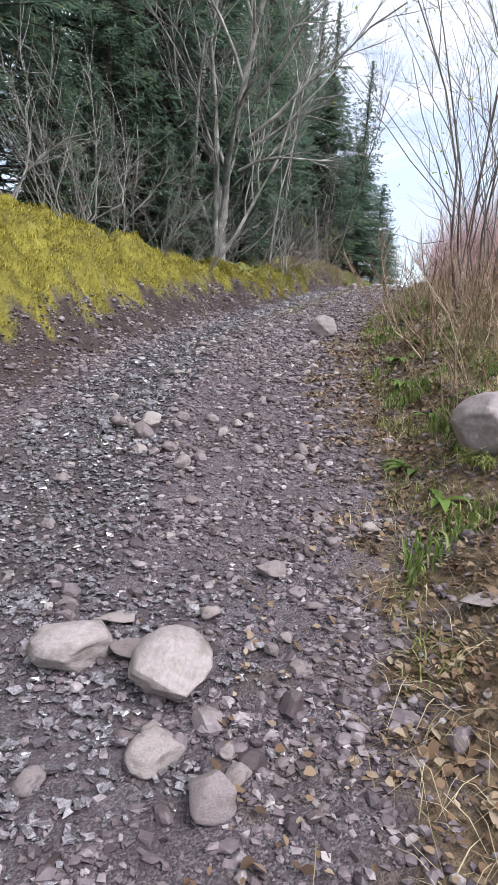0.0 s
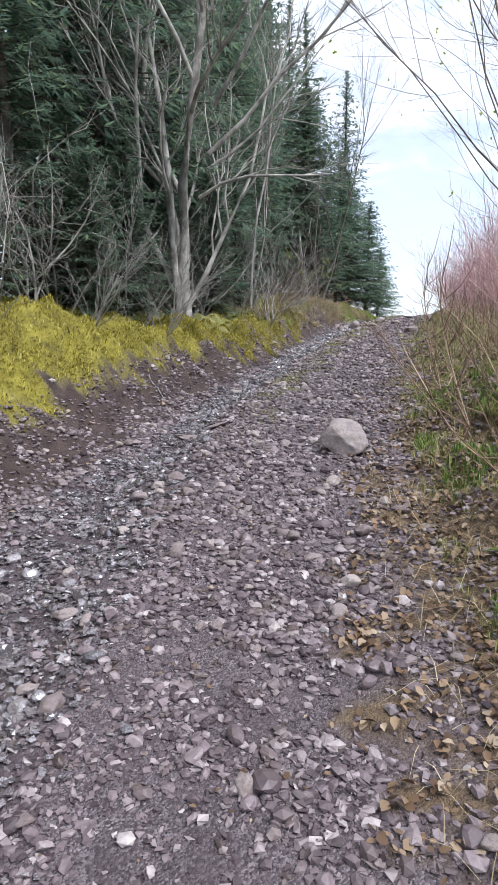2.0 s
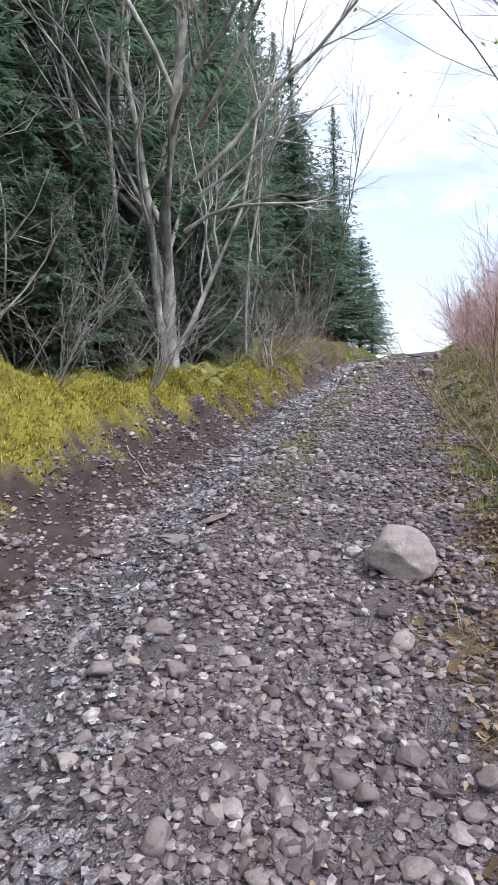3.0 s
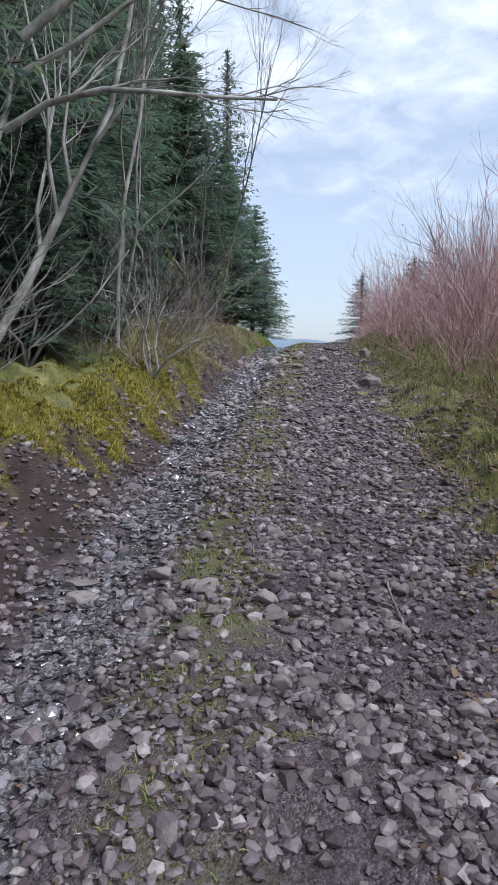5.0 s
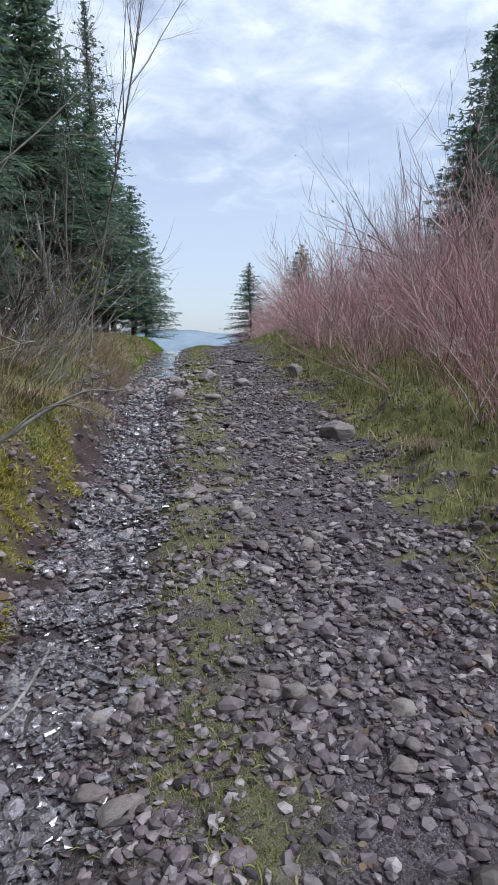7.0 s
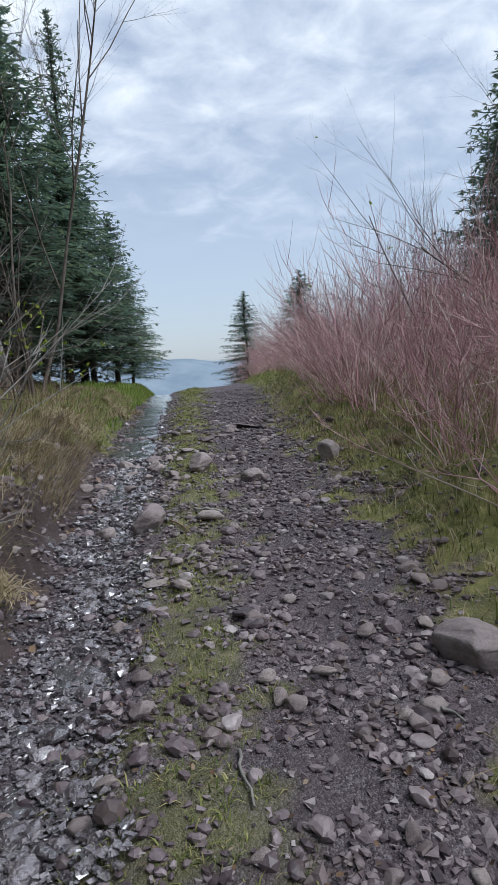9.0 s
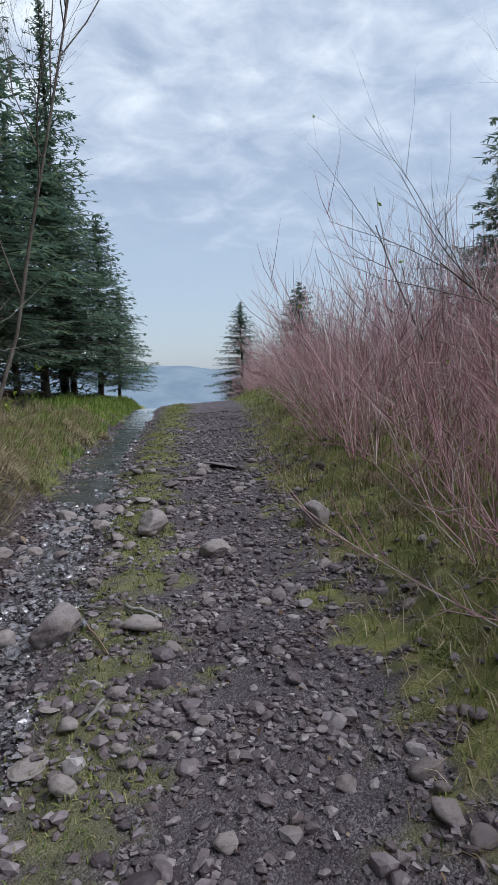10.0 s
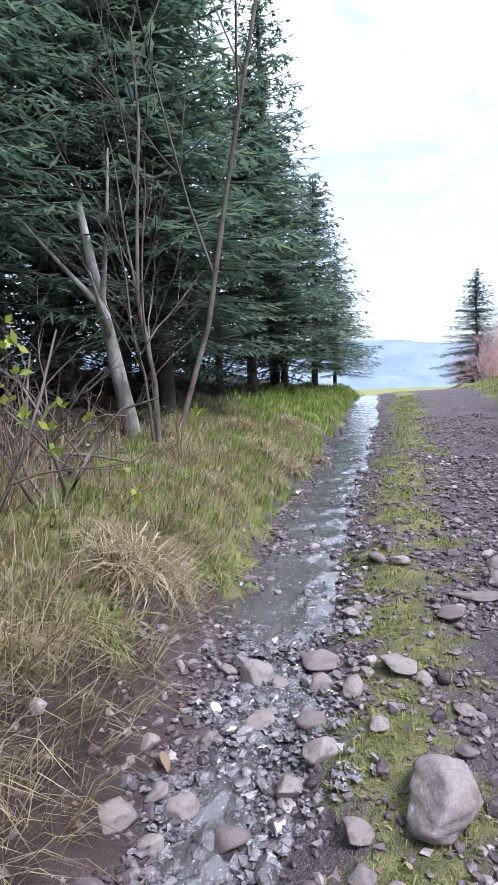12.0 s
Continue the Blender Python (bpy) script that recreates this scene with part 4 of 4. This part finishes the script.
def stand(kind, x, y, scale=1.0, spin=0.0, lean=(0.0, 0.0), wide=1.0, sink=0.05):
    ob = copy_thing(kind, Matrix.Translation((x, y, lay(x, y, sink))) @ Euler((lean[0], lean[1], spin)).to_matrix().to_4x4())
    ob.scale = (scale * wide, scale * wide, scale)
    return ob


def drop(root):
    for o in (*root.children_recursive, root):
        bpy.data.objects.remove(o)


FOREST = profile((-40, -6.0), (6, -5.2), (9, -4.9), (13, -4.3), (18, -4.4), (21, -4.1), (24, -3.2), (28, -2.5), (31, -1.8), (36, -1.3), (60, -0.2))


def build_spruces():
    high = [spruce("spruce_tree", 11, 10.0, 2.2, 0.9, 0.62, "tall dark green spruce with dead lower twigs"),
            spruce("spruce_tree", 12, 11.5, 2.4, 1.4, 0.62, "tall dark green spruce with dead lower twigs")]
    back = [spruce("spruce_tree", 15, 11.0, 2.6, 0.2, 0.30, "tall dark spruce deep in the plantation")]
    low = [spruce("spruce_tree", 13, 5.2, 1.6, 0.1, 0.75, "young spruce green down to the ground"),
           spruce("spruce_tree", 14, 6.6, 1.8, 0.1, 0.75, "young spruce green down to the ground")]
    edge = [spruce("spruce_tree", 16, 5.6, 1.7, 0.1, 0.75, "young bushy spruce with boughs sweeping over green grass", 0.85)]
    rng = np.random.RandomState(77)
    # edge of the wood, from the foot of the climb to the crest
    for x, y, k, s in ((-4.9, 9.4, 0, 0.62), (-5.6, 7.3, 1, 0.85), (-5.0, 11.6, 1, 1.0), (-4.7, 13.4, 0, 1.05), (-5.2, 15.2, 1, 0.95), (-4.6, 17.2, 0, 1.0),
                       (-5.0, 19.2, 1, 0.9), (-4.8, 21.4, 0, 0.95), (-4.6, 22.8, 1, 0.76), (-3.9, 24.6, 0, 0.56), (-3.5, 26.3, 1, 0.45)):
        stand(high[k], x, y, s * rng.uniform(0.95, 1.05), rng.uniform(0, 6.28), (rng.normal(0, 0.015), rng.normal(0, 0.015)))
    for x, y, s in ((-3.65, 23.6, 1.2), (-3.2, 27.6, 1.05), (-2.75, 29.6, 0.98), (-2.25, 31.2, 0.88), (-1.85, 34.2, 0.64)):
        stand(edge[0], x, y, s, rng.uniform(0, 6.28), (0.0, 0.0), 1.3)
    for x, y, k, s in ((-4.5, 9.9, 0, 0.48), (-4.05, 10.5, 0, 0.50), (-4.0, 9.5, 0, 0.40), (-3.55, 12.7, 0, 0.46), (-4.3, 11.9, 0, 0.52), (-4.5, 7.2, 0, 0.42), (-3.5, 14.2, 0, 0.46), (-4.1, 13.2, 0, 0.42), (-4.6, 8.3, 0, 0.45), (-3.7, 18.4, 0, 0.4),
                       (4.9, 20.2, 1, 0.98), (5.0, 22.6, 0, 0.78), (3.1, 40.0, 0, 0.77), (5.7, 40.5, 0, 0.92), (6.6, 24.5, 1, 1.0)):
        stand(low[k], x, y, s, rng.uniform(0, 6.28), (0.0, 0.0), 1.5 if y > 35 else 1.4 if y > 22 else 1.0)
    for row in range(3):
        y = 4.0 + 0.7 * row
        while y < 31:
            x = float(FOREST(y)) - 1.7 - 2.0 * row + rng.normal(0, 0.4)
            stand(back[0], x, y, rng.uniform(0.85, 1.15), rng.uniform(0, 6.28), (rng.normal(0, 0.015), rng.normal(0, 0.015)))
            y += rng.uniform(2.0, 2.9) + 0.4 * row
    for k in high + low + back + edge:
        drop(k)


build_spruces()


def bare_tree(name, x, y, stems, seed, material, label, depth=3, kids=(3, 5), spread=0.7, lift=0.08, bend=0.25, leaves=0, group="", ratio=0.55, leaf=0.03, limbs=()):
    """A leafless tree of one or more stems: (way, length, radius) each."""
    rng = np.random.RandomState(seed)
    root = empty(name, x, y, lay(x, y, 0.06), label, "tree", group)
    tips = []
    for k, (way, length, radius) in enumerate(stems):
        b = Buf()
        a = k * 2.4
        foot = np.array([math.cos(a), math.sin(a), 0]) * radius * (1.2 if len(stems) > 1 else 0)
        grow(b, rng, foot, way, length, radius, depth, bend, lift, kids, spread, tips, ratio, 7 if radius > 0.04 else 5)
        b.link("stem", material, root)
    for start, way, length, radius in limbs:
        b = Buf()
        grow(b, rng, np.array(start), way, length, radius, 3, 0.22, 0.03, (5, 7), 0.6, tips, 0.5, 6)
        b.link("limb", material, root)
    if leaves:
        b = Buf()
        for p, d in tips:
            if rng.uniform() < leaves:
                for _ in range(rng.randint(2, 5)):
                    e = unit(d + rng.normal(0, 0.8, 3))
                    b.kite(p, p + e * leaf * rng.uniform(0.7, 1.4), unit(np.cross(e, rng.normal(0, 1, 3))) * leaf * 0.3, 0.5)
        if b.n:
            b.link("foliage", FRESH, root, "small fresh yellow-green leaves", False)
    return root


bare_tree("bare_tree", -3.62, 11.5, (((-0.16, -0.02, 1), 4.6, 0.085), ((0.20, -0.08, 1), 4.9, 0.095), ((-0.02, 0.2, 1), 4.8, 0.060), ((-0.38, 0.0, 1), 4.0, 0.050), ((0.42, -0.05, 1), 4.0, 0.042)),
          25, BARK, "grey-barked leafless tree with several crooked stems on the bank", 4, (5, 7), 0.8, 0.05, 0.34,
          limbs=(((0.45, -0.10, 2.3), (0.95, -0.15, 0.75), 3.3, 0.034), ((0.30, -0.05, 1.75), (1.0, -0.1, 0.28), 1.9, 0.026), ((0.55, -0.15, 2.9), (0.9, -0.25, 0.95), 3.4, 0.032),
                 ((-0.30, 0.0, 1.7), (-0.8, -0.1, 0.8), 1.9, 0.026), ((0.35, 0.0, 2.1), (0.8, 0.2, 0.5), 2.4, 0.024)))
bare_tree("bare_tree", -2.95, 21.6, (((0.36, 0.02, 1), 5.9, 0.030),), 6, DARK_TWIG, "slender leafless birch leaning over the grass", 3, (8, 10), 0.6, 0.035, 0.16)
bare_tree("bare_tree", -3.25, 21.3, (((-0.25, -0.05, 1), 2.1, 0.085),), 7, BARK, "broken grey trunk leaning back to the wood", 1, (3, 4), 0.9, 0.02, 0.1)
bare_tree("bare_tree", -2.95, 21.0, (((-0.05, 0.0, 1), 3.6, 0.026), ((0.14, 0.05, 1), 2.6, 0.02), ((-0.1, -0.1, 1), 2.0, 0.016)), 8, DARK_TWIG, "grey leafless tree at the edge of the wood", 3, (4, 6), 0.7, 0.06, 0.18)
bare_tree("bare_tree", -4.15, 20.0, (((-0.06, 0.0, 1), 2.6, 0.06),), 9, BARK, "snapped pale trunk on the bank", 1, (4, 6), 0.9, 0.02, 0.12)
bare_tree("leafing_sapling", -2.65, 17.7, (((0.15, -0.1, 1), 1.15, 0.010), ((-0.2, -0.15, 1), 1.3, 0.010)), 10, DARK_TWIG, "sapling with sparse fresh yellow-green leaves", 2, (5, 7), 0.7, 0.05, 0.3, 1.0, "", 0.45, 0.042)
bare_tree("bare_tree", -3.1, 13.6, (((0.08, 0, 1), 4.4, 0.03),), 13, TWIG, "thin pale leafless tree before the spruces", 3, (4, 7), 0.6, 0.06, 0.2)
bare_tree("bare_tree", -3.6, 15.3, (((0.12, -0.1, 1), 3.6, 0.028), ((-0.15, 0.1, 1), 3.0, 0.022)), 14, TWIG, "thin pale leafless tree before the spruces", 3, (4, 7), 0.7, 0.05, 0.25)
bare_tree("bare_tree", -3.9, 18.6, (((0.1, 0.0, 1), 4.2, 0.028),), 15, TWIG, "thin pale leafless tree before the spruces", 3, (4, 7), 0.6, 0.06, 0.2)
for k, (x, y, h) in enumerate(((-4.1, 7.3, 1.5), (-4.4, 6.2, 1.8), (-4.2, 8.6, 1.5), (-5.0, 5.4, 2.2), (-3.6, 12.4, 1.8), (-3.3, 14.3, 1.7), (-3.2, 16.2, 1.8), (-3.5, 17.2, 2.0), (-3.7, 20.0, 1.7), (-2.9, 19.0, 1.2), (-2.6, 12.9, 0.9), (-2.75, 17.3, 1.0), (-2.9, 16.5, 1.1), (-4.6, 10.2, 2.3), (-4.4, 9.4, 2.0))):
    bare_tree("dead_bush", x, y, tuple(((math.cos(a) * 0.55, math.sin(a) * 0.55, 1), h * (0.6 + 0.4 * math.sin(3 * a + k) ** 2), 0.016) for a in (0.3 + k, 1.7 + k, 2.9 + k, 4.0 + k, 5.2 + k)),
              20 + k, TWIG if y < 15 else DARK_TWIG, "tangle of dry dead branches below the spruces", 3, (3, 4), 0.95, 0.0, 0.45, 0, "dead brush at the wood's edge")
# saplings over the opposite verge
for k, (x, y, h, lx) in enumerate(((0.95, 9.0, 4.9, 0.0), (1.05, 8.6, 5.4, 0.05), (1.35, 9.9, 5.2, 0.0), (1.5, 8.0, 4.6, 0.1), (1.9, 9.2, 5.0, 0.05), (2.4, 10.5, 5.2, 0.0), (1.25, 6.6, 3.6, -0.12), (0.75, 8.3, 4.3, -0.16), (0.62, 7.3, 3.9, -0.10), (1.0, 9.6, 4.6, -0.18))):
    bare_tree("bare_sapling", x, y, (((lx, -0.05, 1), h, 0.017), ((lx + 0.15, 0.05, 1), h * 0.8, 0.012), ((lx - 0.08, 0.1, 1), h * 0.7, 0.010)), 40 + k, DARK_TWIG, "slender dark sapling with swelling buds on the verge",
              3, (4, 6), 0.75, 0.05, 0.3, 0.16, "saplings on the verge")
for k, (x, y, h) in enumerate(((3.6, 17.0, 2.5), (3.0, 18.4, 2.6), (4.1, 18.6, 2.9), (2.6, 20.5, 2.3), (3.4, 22.5, 2.6), (4.6, 16.0, 2.5), (3.3, 16.0, 2.2))):
    bare_tree("bare_sapling", x, y, (((-0.05, 0, 1), h, 0.02), ((0.12, 0.1, 1), h * 0.9, 0.016), ((0.0, -0.15, 1), h * 0.75, 0.013)), 60 + k, TWIG, "pale leafless birch sapling above the red thicket",
              3, (4, 6), 0.6, 0.06, 0.28, 0, "birch saplings in the thicket")
bare_tree("bare_sapling", 2.8, 17.6, (((-0.95, 0.1, 0.8), 2.2, 0.016),), 70, DARK_TWIG, "bent dark sapling arching out of the thicket", 2, (7, 9), 0.55, 0.03, 0.18, 0.1)


def shrub(name, seed, stems, tall, material, label, category, side=6, spread=0.5, group=""):
    """A dense shrub of thin upright stems with side twigs."""
    rng = np.random.RandomState(seed)
    root = empty(name, 0, 0, 0, label, category, group)
    for _ in range(max(4, stems // 5)):
        b = Buf()
        a0, r = rng.uniform(0, 6.283), 0.5 * math.sqrt(rng.uniform())
        foot = np.array([math.cos(a0) * r, math.sin(a0) * r, -0.05])
        for _ in range(5):
            a = a0 + rng.normal(0, 0.6)
            p = foot
            d = unit(np.array([math.cos(a) * spread * r * 1.6 + rng.normal(0, 0.30), math.sin(a) * spread * r * 1.6 + rng.normal(0, 0.30), 1]))
            L = tall * rng.uniform(0.4, 1.12)
            pts = [p]
            for _ in range(4):
                d = unit(d + rng.normal(0, 0.2, 3) + np.array([0, 0, 0.04]))
                p = p + d * L / 4
                pts.append(p)
            b.tube(pts, 0.006 * np.linspace(1, 0.25, 5) * rng.uniform(0.7, 1.3), 3)
            for _ in range(rng.randint(side - 2, side + 3)):
                i = rng.randint(1, 4)
                q = pts[i] + (pts[i + 1] - pts[i]) * rng.uniform()
                e = unit(d + rng.normal(0, 0.5, 3))
                m = q + e * L * rng.uniform(0.08, 0.16)
                b.tube([q, m, m + unit(e + np.array([0, 0, 0.5])) * L * rng.uniform(0.08, 0.16)], [0.003, 0.0022, 0.001], 3)
        b.link("branching_stem", material, root)
    return root


def build_shrubs():
    rng = np.random.RandomState(90)
    red = [shrub("red_shrub", 200 + k, 46, 1.75, RED_TWIG, "leafless shrub of thin reddish purple stems", "shrub", 7, 0.7, "red thicket beside the track") for k in range(4)]
    brown = [shrub("dead_bramble", 210 + k, 24, 1.05, BROWN_TWIG, "brown tangle of dead bramble and bracken stems", "shrub", 7, 1.3, "dead brush on the verge") for k in range(2)]
    y = 11.6
    while y < 46:
        for row in range(4 if y < 24 else 2):
            x = float(VERGE(y)) + 1.05 + 0.75 * row + rng.normal(0, 0.16) + (0.3 if y < 13 else 0)
            stand(red[rng.randint(4)], x, y + rng.normal(0, 0.2), rng.uniform(0.8, 1.12) * (0.85 if row == 0 else 1.05), rng.uniform(0, 6.28), (rng.normal(0, 0.10), rng.normal(-0.14, 0.10)))
        y += 0.85 if y < 26 else 1.3
    y = 3.6
    while y < 12.5:
        for row in range(3):
            x = float(VERGE(y)) + 0.95 + 0.6 * row + rng.normal(0, 0.12)
            stand(brown[rng.randint(2)], x, y + rng.normal(0, 0.15), rng.uniform(0.55, 1.1), rng.uniform(0, 6.28))
        y += 0.75
    for x, y, s in ((-2.35, 17.35, 0.55), (-2.5, 16.4, 0.5), (-2.7, 19.6, 0.6), (-2.45, 20.6, 0.5), (-2.9, 14.9, 0.6), (-3.0, 18.7, 0.8), (-3.3, 19.7, 0.85), (-2.75, 18.1, 0.6), (-3.5, 18.9, 0.9)):
        stand(brown[rng.randint(2)], x, y, s, rng.uniform(0, 6.28))
    grey = [shrub("dead_thicket", 220 + k, 13, 1.9, TWIG, "grey thicket of dead upright twigs before the spruces", "shrub", 8, 0.9, "grey twigs at the wood's edge") for k in range(3)]
    y = 6.6
    while y < 17.0:
        x = float(FOREST(y)) + 0.95 + rng.normal(0, 0.15) - (0.4 if 10.5 < y < 12.2 else 0)
        stand(grey[rng.randint(3)], x, y, rng.uniform(0.7, 1.15), rng.uniform(0, 6.28), (rng.normal(0, 0.1), rng.normal(0, 0.1)))
        y += rng.uniform(0.7, 1.3)
    for k in red + brown + grey:
        drop(k)


build_shrubs()


# ---- small plants and sticks ----
def leafy_plant(x, y, size, seed):
    rng = np.random.RandomState(seed)
    root = empty("leafy_plant", x, y, lay(x, y), "low green leafy plant among dead leaves", "plant", "green plants on the verge")
    for _ in range(rng.randint(7, 12)):
        a, L = rng.uniform(0, 6.283), size * rng.uniform(0.6, 1.2)
        out, side = np.array([math.cos(a), math.sin(a), 0]), np.array([-math.sin(a), math.cos(a), 0])
        t = np.linspace(0, 1, 6)
        mid = out * (L * t)[:, None] + np.array([0, 0, 1]) * (L * (0.9 * t - 0.85 * t * t))[:, None]
        w = 0.16 * L * np.sin(math.pi * np.clip(t, 0.04, 0.985)) ** 0.7
        v = np.concatenate([mid + side * w[:, None] + [0, 0, 0.12 * L * 0.3], mid, mid - side * w[:, None] + [0, 0, 0.12 * L * 0.3]])
        f = [[r * 6 + i, r * 6 + i + 1, r * 6 + i + 7, r * 6 + i + 6] for r in range(2) for i in range(5)]
        link_mesh("leaf", v, f, GREEN_PLANT, True, root)


for k, (x, y, s) in enumerate(((0.42, 2.7, 0.16), (0.30, 3.2, 0.18), (0.38, 3.9, 0.15), (0.16, 4.6, 0.15), (0.05, 5.3, 0.17), (0.30, 5.0, 0.16), (0.02, 6.6, 0.18), (0.25, 7.3, 0.2), (-0.1, 7.9, 0.16), (-2.45, 19.0, 0.14), (-2.3, 18.2, 0.13), (-2.75, 18.6, 0.14))):
    leafy_plant(x, y, s, 300 + k)


def stick(x0, y0, x1, y1, radius, seed, material=TWIG, label="pale broken stick lying on the gravel"):
    rng = np.random.RandomState(seed)
    t = np.linspace(0, 1, 8)
    wob = np.cumsum(rng.normal(0, 0.004, (8, 2)), 0)
    x, y = x0 + (x1 - x0) * t + wob[:, 0], y0 + (y1 - y0) * t + wob[:, 1]
    b = Buf()
    z = height(x, y) + radius + 0.006
    b.tube(np.stack([x, y, z], 1), radius * np.linspace(1, 0.6, 8), 6)
    ob = b.link("stick", material)
    tagged(ob, label, "stick", "sticks on the ground")


stick(-1.19, 16.38, -1.04, 16.18, 0.011, 1)
stick(-1.44, 16.49, -1.23, 15.93, 0.007, 2, BROWN_TWIG, "thin dark twig lying across the track")
stick(-1.31, 15.45, -1.25, 15.58, 0.009, 3)
stick(-0.98, 9.61, -0.97, 9.28, 0.006, 4)
stick(-2.31, 11.45, -2.15, 12.06, 0.010, 5, TWIG, "pale root lying along the bank foot")
stick(-1.25, 13.98, -1.26, 13.73, 0.006, 6)
stick(-1.68, 14.48, -1.66, 14.70, 0.007, 7)
stick(-0.61, 13.98, -0.56, 13.86, 0.006, 8)
stick(-1.48, 16.53, -1.28, 16.40, 0.007, 9)
stick(-3.07, 8.94, -2.85, 8.85, 0.009, 11)
